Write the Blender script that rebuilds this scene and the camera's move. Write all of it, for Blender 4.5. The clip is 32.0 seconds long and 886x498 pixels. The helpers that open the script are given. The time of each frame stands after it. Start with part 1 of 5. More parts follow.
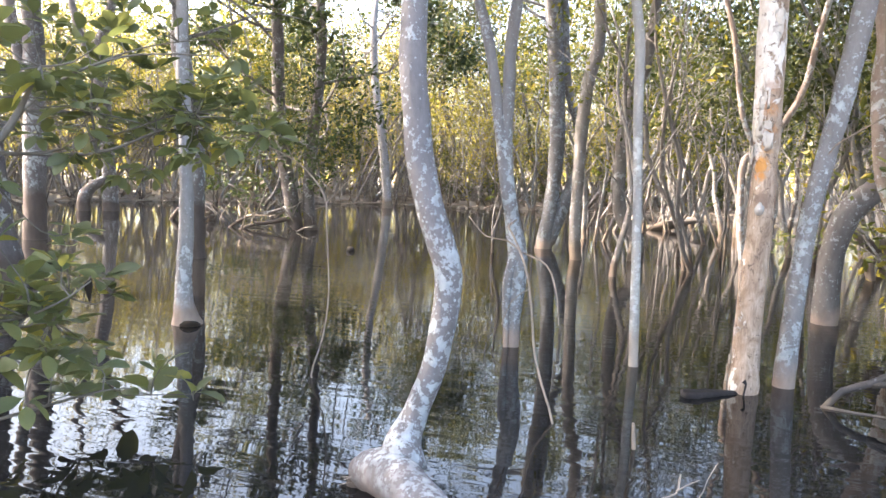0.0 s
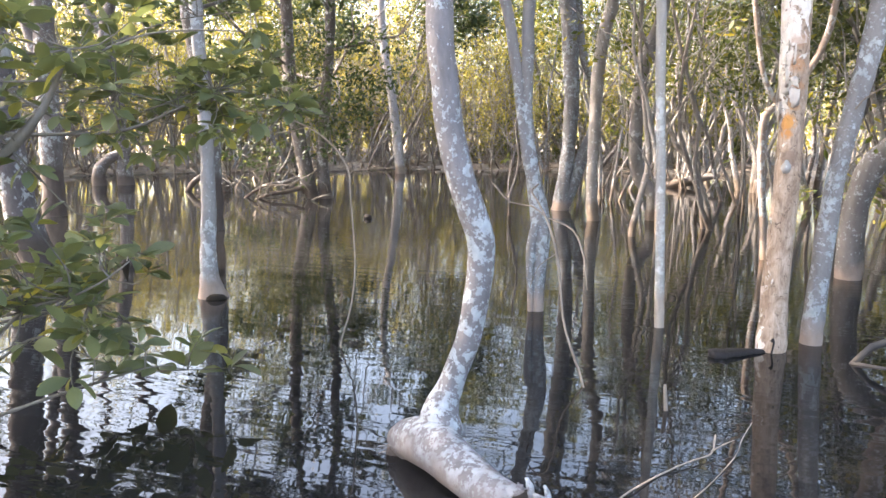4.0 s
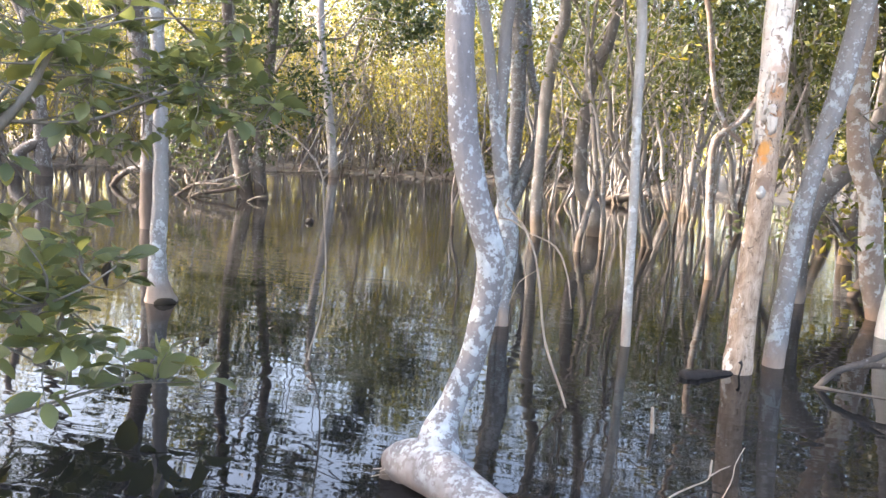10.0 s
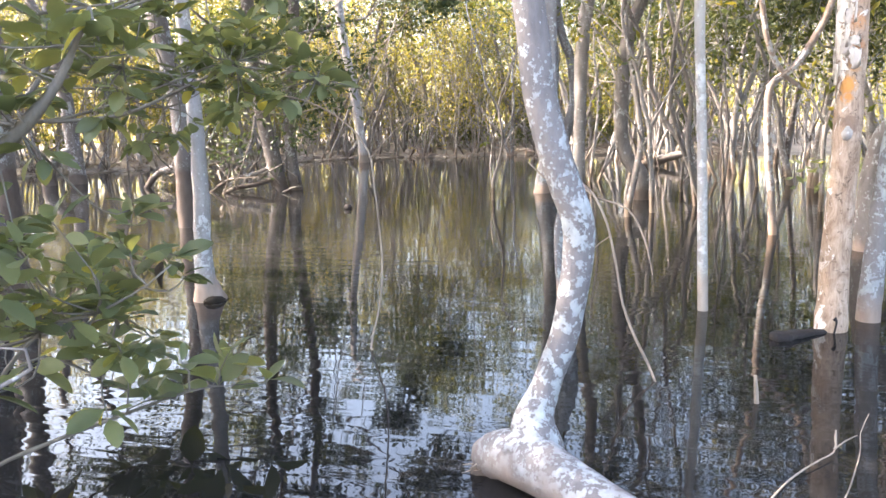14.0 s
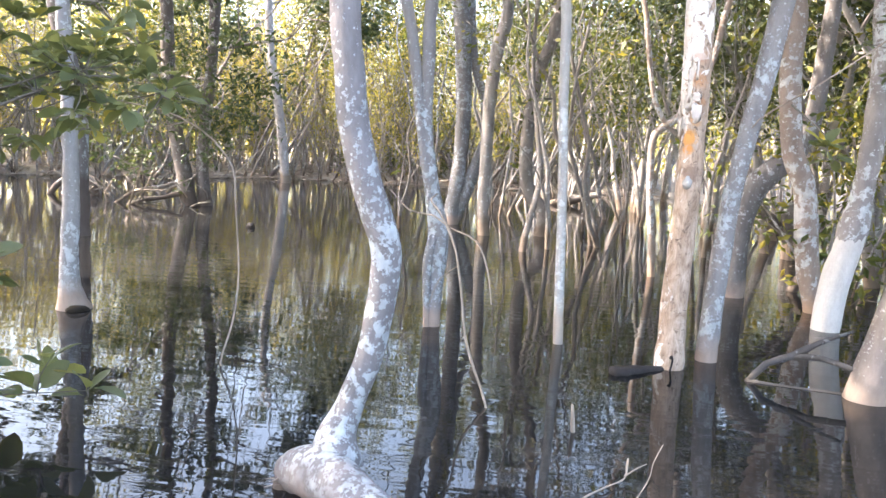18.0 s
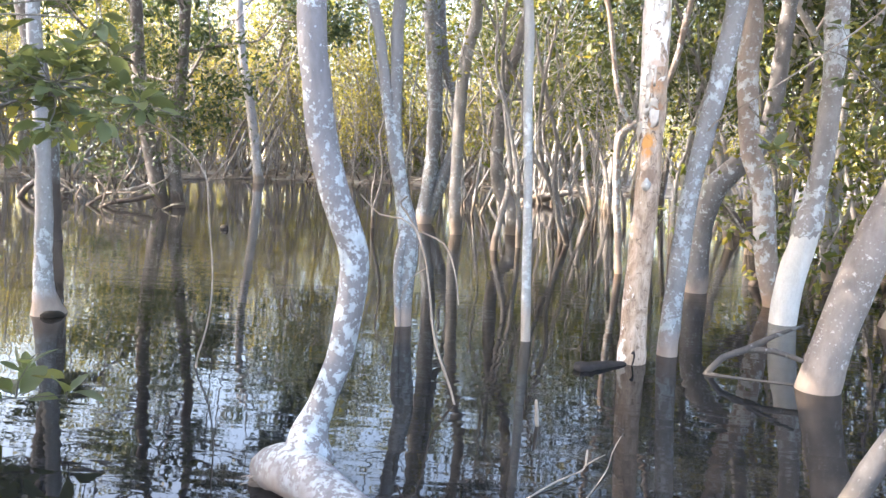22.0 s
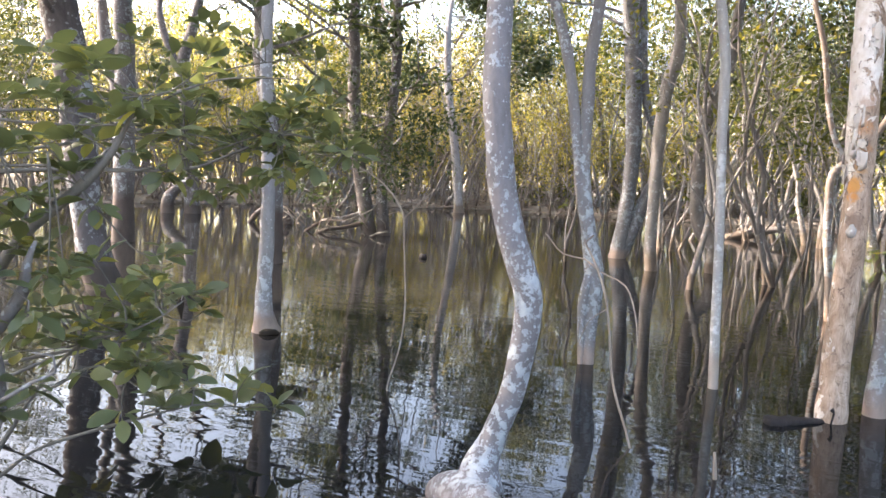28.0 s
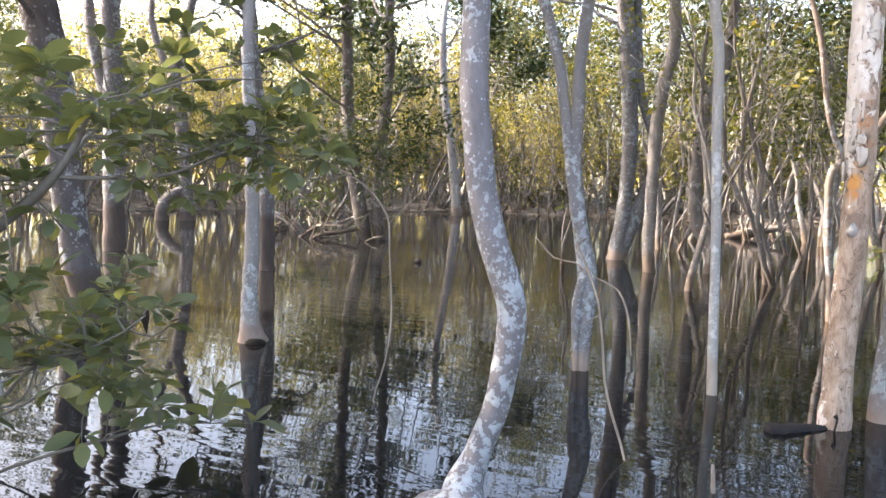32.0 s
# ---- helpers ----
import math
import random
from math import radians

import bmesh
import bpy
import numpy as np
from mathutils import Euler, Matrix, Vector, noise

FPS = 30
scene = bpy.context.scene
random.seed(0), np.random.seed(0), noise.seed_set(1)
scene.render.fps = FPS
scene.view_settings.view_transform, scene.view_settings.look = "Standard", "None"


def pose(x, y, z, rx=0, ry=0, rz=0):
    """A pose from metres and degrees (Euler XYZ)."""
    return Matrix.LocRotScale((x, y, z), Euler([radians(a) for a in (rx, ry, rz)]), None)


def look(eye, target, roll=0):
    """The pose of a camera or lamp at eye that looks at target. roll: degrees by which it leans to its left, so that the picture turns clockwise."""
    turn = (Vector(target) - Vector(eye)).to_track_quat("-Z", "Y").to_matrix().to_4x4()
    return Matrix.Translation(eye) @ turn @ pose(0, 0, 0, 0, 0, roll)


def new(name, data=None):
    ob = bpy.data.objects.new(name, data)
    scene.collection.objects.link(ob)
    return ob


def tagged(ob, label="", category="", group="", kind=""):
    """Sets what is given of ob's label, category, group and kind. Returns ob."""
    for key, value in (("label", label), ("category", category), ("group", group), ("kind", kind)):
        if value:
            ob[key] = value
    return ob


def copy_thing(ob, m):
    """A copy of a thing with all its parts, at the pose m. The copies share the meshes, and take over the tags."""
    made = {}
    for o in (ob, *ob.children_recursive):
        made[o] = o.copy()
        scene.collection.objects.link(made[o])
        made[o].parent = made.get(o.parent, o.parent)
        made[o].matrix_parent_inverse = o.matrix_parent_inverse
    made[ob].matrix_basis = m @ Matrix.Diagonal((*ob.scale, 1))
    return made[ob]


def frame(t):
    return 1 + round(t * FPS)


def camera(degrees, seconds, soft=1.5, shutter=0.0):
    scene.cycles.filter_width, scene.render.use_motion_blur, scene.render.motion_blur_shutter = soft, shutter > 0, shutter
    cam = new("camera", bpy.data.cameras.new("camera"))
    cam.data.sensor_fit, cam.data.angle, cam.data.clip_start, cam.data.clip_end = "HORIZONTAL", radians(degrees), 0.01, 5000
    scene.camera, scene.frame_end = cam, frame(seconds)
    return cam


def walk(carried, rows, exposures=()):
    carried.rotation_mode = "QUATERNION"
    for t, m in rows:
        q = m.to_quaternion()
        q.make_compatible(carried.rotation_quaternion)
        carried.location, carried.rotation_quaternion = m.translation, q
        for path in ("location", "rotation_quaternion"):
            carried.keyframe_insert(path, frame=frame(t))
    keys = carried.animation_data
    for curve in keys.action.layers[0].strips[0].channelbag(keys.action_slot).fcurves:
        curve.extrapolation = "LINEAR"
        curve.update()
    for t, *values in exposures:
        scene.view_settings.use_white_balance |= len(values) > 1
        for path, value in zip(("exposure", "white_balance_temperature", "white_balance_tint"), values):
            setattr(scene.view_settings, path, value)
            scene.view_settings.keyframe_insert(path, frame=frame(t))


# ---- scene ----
cam = camera(60.2, 32.0, soft=1.5)

# seconds, eye (m), yaw to the left of +y, pitch, roll (degrees)
PATH = [
    (0, 0.840, -1.165, 1.333, 16.07, -6.29, 2.05), (0.5, 0.782, -1.140, 1.343, 15.97, -7.15, 1.73),
    (1, 0.757, -1.128, 1.332, 15.91, -7.26, 1.29), (1.5, 0.695, -1.158, 1.311, 17.24, -7.25, 1.55),
    (2, 0.687, -1.125, 1.327, 17.63, -7.77, 0.68), (2.5, 0.731, -1.133, 1.356, 17.59, -8.12, 0.39),
    (3, 0.712, -1.157, 1.363, 17.43, -8.42, 0.37), (3.5, 0.731, -1.167, 1.367, 17.41, -8.89, 0.38),
    (5.5, 0.848, -1.348, 1.336, 14.11, -9.34, -0.11), (6, 0.859, -1.381, 1.359, 13.62, -9.42, 0.49),
    (6.5, 0.846, -1.372, 1.368, 12.10, -8.60, 0.38), (7, 0.779, -1.341, 1.366, 12.02, -8.76, 0.44),
    (7.5, 0.771, -1.287, 1.381, 12.05, -9.03, 0.21), (8, 0.718, -1.230, 1.353, 11.84, -9.15, 0.01),
    (8.5, 0.630, -1.222, 1.379, 11.48, -9.40, 0.50), (9, 0.602, -1.197, 1.416, 11.41, -8.86, 1.66),
    (9.5, 0.507, -1.181, 1.399, 10.92, -8.80, 2.62), (10, 0.393, -1.148, 1.364, 10.85, -8.41, 3.31),
    (10.5, 0.329, -1.147, 1.375, 10.47, -8.14, 3.60), (11, 0.249, -1.085, 1.346, 10.18, -8.66, 3.77),
    (11.5, 0.274, -1.024, 1.312, 9.87, -8.81, 4.09), (12, 0.265, -0.979, 1.290, 10.12, -9.59, 2.94),
    (12.5, 0.276, -0.951, 1.304, 9.92, -10.07, 0.77), (13, 0.295, -0.933, 1.294, 9.81, -10.13, -0.41),
    (13.5, 0.247, -0.927, 1.301, 10.41, -10.06, -0.73), (14, 0.173, -0.909, 1.296, 13.27, -9.98, -1.51),
    (14.5, 0.138, -0.922, 1.282, 15.20, -10.11, -1.53), (16.5, 0.325, -0.943, 1.314, 15.26, -8.05, 0.58),
    (17, 0.385, -0.953, 1.268, 14.73, -8.14, 1.41), (17.5, 0.505, -0.938, 1.283, 11.49, -7.95, 2.57),
    (18, 0.619, -0.929, 1.293, 8.16, -7.78, 2.65), (18.5, 0.649, -0.940, 1.299, 5.04, -8.46, 2.68),
    (19, 0.652, -0.950, 1.293, 4.76, -8.34, 2.23), (19.5, 0.665, -0.959, 1.296, 4.94, -8.07, 1.76),
    (20, 0.680, -0.951, 1.277, 4.62, -8.03, 1.99), (20.5, 0.710, -0.970, 1.286, 4.89, -8.02, 2.43),
    (21, 0.736, -0.985, 1.312, 5.15, -7.87, 2.36), (21.5, 0.701, -1.018, 1.317, 5.33, -7.96, 2.35),
    (22, 0.675, -1.060, 1.343, 6.30, -7.91, 2.20), (22.5, 0.604, -1.114, 1.386, 10.58, -8.00, 2.28),
    (23, 0.559, -1.167, 1.368, 15.99, -8.40, 2.87), (23.5, 0.569, -1.176, 1.366, 20.30, -8.62, 2.92),
    (24, 0.598, -1.182, 1.398, 21.23, -8.74, 2.53), (24.5, 0.611, -1.196, 1.399, 21.88, -5.51, 1.05),
    (25, 0.558, -1.214, 1.411, 22.81, -4.09, 1.40), (25.5, 0.579, -1.196, 1.422, 22.53, -4.03, 1.59),
    (27.5, 0.746, -1.179, 1.431, 22.32, -6.38, 2.69), (28, 0.793, -1.181, 1.425, 21.27, -6.37, 2.37),
    (28.5, 0.832, -1.178, 1.441, 19.71, -6.71, 1.80), (29, 0.861, -1.185, 1.449, 19.20, -6.73, 1.72),
    (29.5, 0.849, -1.176, 1.460, 19.35, -6.73, 2.02), (30, 0.820, -1.161, 1.463, 19.50, -6.60, 2.26),
    (30.5, 0.794, -1.153, 1.451, 19.44, -6.52, 2.32), (31, 0.816, -1.119, 1.442, 19.57, -6.51, 2.00),
    (31.5, 0.787, -1.071, 1.421, 19.75, -6.37, 2.07), (32, 0.815, -0.995, 1.424, 21.36, -6.14, 1.52)
]


def aimed(x, y, z, yaw, pitch, roll):
    a, b = radians(yaw), radians(pitch)
    way = Vector((-math.sin(a) * math.cos(b), math.cos(a) * math.cos(b), math.sin(b)))
    eye = Vector((x, y, z))
    return look(eye, eye + way, roll)


walk(cam, [(row[0], aimed(*row[1:])) for row in PATH], [(0.0, 3.40, 7050, 14), (8.0, 3.39, 7050, 15), (13.0, 3.66, 7050, 15), (19.0, 3.66, 6800, 13), (22.0, 3.63, 6750, 12), (25.0, 3.45, 6750, 12), (27.0, 3.22, 7000, 14), (29.0, 3.08, 7050, 15), (32.0, 3.08, 7050, 15)])

# ---- sky and sun ----
SUN_WAY = Vector((-0.97, -0.10, 0.0)).normalized()      # horizontal way towards the sun
SUN_UP = radians(42)
world = bpy.data.worlds.new("sky")
scene.world = world
world.use_nodes = True
wn = world.node_tree.nodes
sky = wn.new("ShaderNodeTexSky")
sky.sky_type, sky.sun_disc = "NISHITA", False
sky.sun_elevation, sky.sun_rotation = SUN_UP, math.atan2(SUN_WAY.x, SUN_WAY.y)
sky.air_density, sky.dust_density, sky.ozone_density = 1.0, 3.4, 1.0
wn["Background"].inputs["Strength"].default_value = 0.15
world.node_tree.links.new(sky.outputs[0], wn["Background"].inputs["Color"])
sun = new("sun", bpy.data.lights.new("sun", "SUN"))
sun.data.energy, sun.data.angle, sun.data.color = 2.3, radians(0.6), (1.0, 0.89, 0.785)
sun_to = Vector((SUN_WAY.x * math.cos(SUN_UP), SUN_WAY.y * math.cos(SUN_UP), math.sin(SUN_UP)))
sun.matrix_world = look(sun_to * 60, (0, 0, 0))


# ---- materials ----
def material(name):
    m = bpy.data.materials.new(name)
    m.use_nodes = True
    return m, m.node_tree.nodes, m.node_tree.links, m.node_tree.nodes["Principled BSDF"]


def noise_node(n, l, vec, scale, detail=4.0, rough=0.55, distortion=0.0):
    t = n.new("ShaderNodeTexNoise")
    t.inputs["Scale"].default_value, t.inputs["Detail"].default_value = scale, detail
    t.inputs["Roughness"].default_value, t.inputs["Distortion"].default_value = rough, distortion
    l.new(vec, t.inputs["Vector"])
    return t.outputs["Fac"]


def ramp(n, l, fac, stops):
    r = n.new("ShaderNodeValToRGB")
    while len(r.color_ramp.elements) < len(stops):
        r.color_ramp.elements.new(0.5)
    for e, (p, c) in zip(r.color_ramp.elements, stops):
        e.position = p
        e.color = (*c, 1) if len(c) == 3 else (c[0], c[0], c[0], 1)
    l.new(fac, r.inputs["Fac"])
    return r.outputs["Color"]


def blend(n, l, fac, a, b):
    m = n.new("ShaderNodeMix")
    m.data_type = "RGBA"
    for value, key in ((fac, 0), (a, 6), (b, 7)):
        if isinstance(value, tuple):
            m.inputs[key].default_value = (*value, 1)
        elif isinstance(value, float):
            m.inputs[key].default_value = value
        else:
            l.new(value, m.inputs[key])
    return m.outputs[2]


def times(n, l, a, b, kind="MULTIPLY"):
    m = n.new("ShaderNodeMath")
    m.operation = kind
    for k, value in enumerate((a, b)):
        if isinstance(value, (int, float)):
            m.inputs[k].default_value = value
        else:
            l.new(value, m.inputs[k])
    return m.outputs[0]


def bumped(n, l, p, height, strength, distance=0.01):
    b = n.new("ShaderNodeBump")
    b.inputs["Strength"].default_value, b.inputs["Distance"].default_value = strength, distance
    l.new(height, b.inputs["Height"])
    l.new(b.outputs["Normal"], p.inputs["Normal"])


def stretched(n, l, sx, sy, sz):
    c = n.new("ShaderNodeTexCoord")
    m = n.new("ShaderNodeMapping")
    m.inputs["Scale"].default_value = (sx, sy, sz)
    l.new(c.outputs["Object"], m.inputs["Vector"])
    return m.outputs["Vector"]


def bark(name, dark, light, lichen=None, cover=0.5, size=16.0, tide=None, tide_top=0.22, rough=0.85, spots=True, freckle=0.75, thins=None):
    """Bark in two tones, with lichen blotches that stop at the tide mark, where the stem is stained."""
    m, n, l, p = material(name)
    here = stretched(n, l, 1, 1, 0.45)
    flat = stretched(n, l, 1, 1, 0.8)
    tone = ramp(n, l, noise_node(n, l, here, 9, 6, 0.65, 0.4), [(0.3, dark), (0.68, light)])
    fine = noise_node(n, l, here, 70, 5, 0.7)
    tone = blend(n, l, times(n, l, fine, 0.6), tone, tuple(0.45 * v for v in dark))
    place = n.new("ShaderNodeNewGeometry")
    split = n.new("ShaderNodeSeparateXYZ")
    l.new(place.outputs["Position"], split.inputs[0])
    wave = times(n, l, noise_node(n, l, flat, 5, 3), 0.3)
    edge = n.new("ShaderNodeMapRange")
    edge.inputs["From Min"].default_value, edge.inputs["From Max"].default_value = tide_top + 0.08, tide_top + 0.2
    l.new(times(n, l, split.outputs["Z"], wave, "ADD"), edge.inputs["Value"])
    if lichen:
        patch = times(n, l, times(n, l, noise_node(n, l, flat, 2.6, 3, 0.5), 0.5), -0.27, "ADD")
        if thins:                                          # lichen grows thicker towards the foot
            rise_z = n.new("ShaderNodeMapRange")
            rise_z.inputs["From Min"].default_value, rise_z.inputs["From Max"].default_value = thins[0], thins[1]
            rise_z.inputs["To Min"].default_value, rise_z.inputs["To Max"].default_value = thins[2], thins[3]
            l.new(split.outputs["Z"], rise_z.inputs["Value"])
            patch = times(n, l, times(n, l, patch, 0.5), rise_z.outputs[0], "ADD")
        even = stretched(n, l, 1, 1, 0.95)
        mass = times(n, l, noise_node(n, l, even, size, 8, 0.72, 0.15), patch, "ADD")
        big = ramp(n, l, mass, [(1 - cover - 0.012, (0, 0, 0)), (1 - cover + 0.012, (1, 1, 1))])
        cell = n.new("ShaderNodeTexVoronoi")
        cell.inputs["Scale"].default_value = size * 1.7
        l.new(even, cell.inputs["Vector"])
        ragged = times(n, l, cell.outputs["Distance"], times(n, l, noise_node(n, l, even, size * 3.0, 5, 0.75, 0.3), 0.7), "ADD")
        ragged = times(n, l, ragged, times(n, l, patch, -0.8), "ADD")
        dots = ramp(n, l, ragged, [(0.54, (1, 1, 1)), (0.58, (0, 0, 0))])
        on = times(n, l, times(n, l, big, times(n, l, dots, freckle), "MAXIMUM"), edge.outputs[0])
        pale = ramp(n, l, noise_node(n, l, flat, 26, 3), [(0.35, tuple(0.72 * v for v in lichen)), (0.65, lichen)])
        tone = blend(n, l, on, tone, pale)
        rise = times(n, l, on, 0.5)
    else:
        rise = None
    if spots:
        mark = ramp(n, l, noise_node(n, l, flat, 6.5, 5, 0.7), [(0.66, (0, 0, 0)), (0.71, (1, 1, 1))])
        tone = blend(n, l, times(n, l, mark, 0.6), tone, tuple(0.35 * v for v in dark))
    if tide:
        low = n.new("ShaderNodeMath")
        low.operation = "SUBTRACT"
        low.inputs[0].default_value = 1.0
        l.new(edge.outputs[0], low.inputs[1])
        stain = ramp(n, l, noise_node(n, l, here, 14, 4), [(0.3, tuple(0.7 * v for v in tide)), (0.7, tide)])
        tone = blend(n, l, times(n, l, low.outputs[0], 0.85), tone, stain)
    l.new(tone, p.inputs["Base Color"])
    p.inputs["Roughness"].default_value = rough
    p.inputs["Specular IOR Level"].default_value = 0.25
    relief = times(n, l, noise_node(n, l, here, 34, 6, 0.7), rise or 0.0, "ADD")
    bumped(n, l, p, relief, 0.7, 0.008)
    return m


def peeling_bark(name):
    """Paper-like bark: cream sheets above, more to the left as painted sunlight, tan under-bark with brown streaks, an
    orange wound and dark tears.
    """
    m, n, l, p = material(name)
    here = stretched(n, l, 1, 1, 0.45)
    flat = stretched(n, l, 1, 1, 0.75)
    tan = ramp(n, l, noise_node(n, l, here, 13, 8, 0.74, 0.8), [(0.30, (0.11, 0.075, 0.055)), (0.40, (0.30, 0.215, 0.16)), (0.55, (0.46, 0.355, 0.28)), (0.74, (0.60, 0.50, 0.42))])
    place = n.new("ShaderNodeNewGeometry")
    split = n.new("ShaderNodeSeparateXYZ")
    l.new(place.outputs["Position"], split.inputs[0])
    up = n.new("ShaderNodeMapRange")
    up.inputs["From Min"].default_value, up.inputs["From Max"].default_value = 1.2, 2.0
    up.inputs["To Min"].default_value, up.inputs["To Max"].default_value = -0.17, 0.05
    l.new(split.outputs["Z"], up.inputs["Value"])
    side = n.new("ShaderNodeMapRange")                      # extra cream on the left stands in for the sun there
    side.inputs["From Min"].default_value, side.inputs["From Max"].default_value = 1.31, 1.46
    side.inputs["To Min"].default_value, side.inputs["To Max"].default_value = 0.09, -0.12
    l.new(split.outputs["X"], side.inputs["Value"])
    lift = times(n, l, up.outputs[0], side.outputs[0], "ADD")
    sheet = ramp(n, l, times(n, l, noise_node(n, l, flat, 9, 7, 0.66, 1.1), lift, "ADD"), [(0.455, (0, 0, 0)), (0.475, (1, 1, 1))])
    fibre = noise_node(n, l, stretched(n, l, 1, 1, 0.16), 60, 6, 0.75)
    tan = blend(n, l, ramp(n, l, fibre, [(0.48, (0, 0, 0)), (0.66, (0.75, 0.75, 0.75))]), tan, (0.20, 0.14, 0.105))
    speck = ramp(n, l, noise_node(n, l, flat, 27, 7, 0.75, 0.5), [(0.59, (0, 0, 0)), (0.63, (0.8, 0.8, 0.8))])
    tan = blend(n, l, speck, tan, (0.13, 0.092, 0.07))
    cream = ramp(n, l, noise_node(n, l, flat, 30, 4), [(0.35, (0.66, 0.59, 0.53)), (0.65, (0.80, 0.76, 0.72))])
    tone = blend(n, l, sheet, tan, cream)

    def blot(spot, reach, colour, amount, under):
        gap = n.new("ShaderNodeVectorMath")
        gap.operation = "DISTANCE"
        gap.inputs[1].default_value = spot
        l.new(place.outputs["Position"], gap.inputs[0])
        rough = times(n, l, gap.outputs["Value"], times(n, l, noise_node(n, l, flat, 24, 4, 0.65, 0.6), 0.13), "ADD")
        on = ramp(n, l, rough, [(reach + 0.055, (1, 1, 1)), (reach + 0.08, (0, 0, 0))])
        return blend(n, l, times(n, l, on, amount), under, colour)

    tone = blot((1.365, 3.742, 1.40), 0.045, (0.60, 0.29, 0.085), 0.9, tone)
    tone = blot((1.36, 3.742, 1.34), 0.03, (0.55, 0.25, 0.08), 0.9, tone)
    tone = blot((1.40, 3.74, 1.19), 0.045, (0.20, 0.14, 0.11), 0.8, tone)
    tone = blot((1.40, 3.74, 1.72), 0.04, (0.48, 0.25, 0.13), 0.7, tone)
    tone = blot((1.405, 3.74, 1.60), 0.035, (0.42, 0.23, 0.13), 0.75, tone)
    tone = blot((1.395, 3.74, 1.50), 0.03, (0.52, 0.30, 0.15), 0.75, tone)
    tone = blot((1.41, 3.74, 1.86), 0.035, (0.40, 0.23, 0.15), 0.6, tone)
    tear = ramp(n, l, noise_node(n, l, flat, 12, 7, 0.78, 1.6), [(0.58, (0, 0, 0)), (0.605, (1, 1, 1))])
    tone = blend(n, l, times(n, l, tear, 0.8), tone, (0.085, 0.062, 0.05))
    l.new(tone, p.inputs["Base Color"])
    p.inputs["Roughness"].default_value = 0.8
    p.inputs["Specular IOR Level"].default_value = 0.25
    bumped(n, l, p, times(n, l, times(n, l, sheet, 0.7), noise_node(n, l, here, 40, 5, 0.7), "ADD"), 0.8, 0.01)
    return m


def leaf_material(name, stops, through_light=0.45, rough=0.4):
    m, n, l, p = material(name)
    g = n.new("ShaderNodeNewGeometry")
    o = n.new("ShaderNodeObjectInfo")
    pick = times(n, l, times(n, l, g.outputs["Random Per Island"], o.outputs["Random"], "ADD"), 1.0, "FRACT")
    tone = ramp(n, l, pick, stops)
    c = n.new("ShaderNodeTexCoord")
    mott = noise_node(n, l, c.outputs["Object"], 30, 3)
    tone = blend(n, l, times(n, l, mott, 0.35), tone, stops[0][1])
    l.new(tone, p.inputs["Base Color"])
    p.inputs["Roughness"].default_value = rough
    p.inputs["Specular IOR Level"].default_value = 0.4
    t = n.new("ShaderNodeBsdfTranslucent")
    bright = n.new("ShaderNodeMix")
    bright.data_type, bright.blend_type = "RGBA", "MULTIPLY"
    bright.inputs[0].default_value = 1.0
    l.new(tone, bright.inputs[6])
    bright.inputs[7].default_value = (1.38, 1.34, 0.8, 1)
    l.new(bright.outputs[2], t.inputs["Color"])
    mix = n.new("ShaderNodeMixShader")
    mix.inputs[0].default_value = through_light
    l.new(p.outputs[0], mix.inputs[1])
    l.new(t.outputs[0], mix.inputs[2])
    l.new(mix.outputs[0], n["Material Output"].inputs["Surface"])
    return m


def water_material():
    m, n, l, p = material("still_swamp_water")
    here = stretched(n, l, 1, 1, 1)
    far = stretched(n, l, 0.2, 1.0, 1)
    silt = ramp(n, l, noise_node(n, l, here, 0.35, 4), [(0.3, (0.0095, 0.0101, 0.0116)), (0.7, (0.0135, 0.0138, 0.0142))])
    l.new(silt, p.inputs["Base Color"])
    p.inputs["Roughness"].default_value = 0.02
    p.inputs["IOR"].default_value = 1.333
    small = noise_node(n, l, far, 7.5, 2, 0.4, 0.4)
    swell = noise_node(n, l, far, 2.4, 2, 0.4, 0.3)
    calm = ramp(n, l, noise_node(n, l, here, 0.45, 2), [(0.40, (0.34, 0.34, 0.34)), (0.62, (1, 1, 1))])
    wave = times(n, l, times(n, l, times(n, l, small, calm), 0.85), times(n, l, swell, 0.3), "ADD")
    bumped(n, l, p, wave, 0.125, 0.03)
    return m


def mud_material():
    m, n, l, p = material("wet_mud")
    here = stretched(n, l, 1, 1, 1)
    tone = ramp(n, l, noise_node(n, l, here, 1.7, 8, 0.7), [(0.3, (0.11, 0.094, 0.078)), (0.55, (0.215, 0.19, 0.16)), (0.75, (0.33, 0.295, 0.25))])
    litter = ramp(n, l, noise_node(n, l, here, 22, 4, 0.7), [(0.58, (0, 0, 0)), (0.66, (1, 1, 1))])
    tone = blend(n, l, times(n, l, litter, 0.6), tone, (0.22, 0.16, 0.095))
    l.new(tone, p.inputs["Base Color"])
    p.inputs["Roughness"].default_value = 0.75
    bumped(n, l, p, noise_node(n, l, here, 9, 8, 0.7), 0.8, 0.05)
    return m


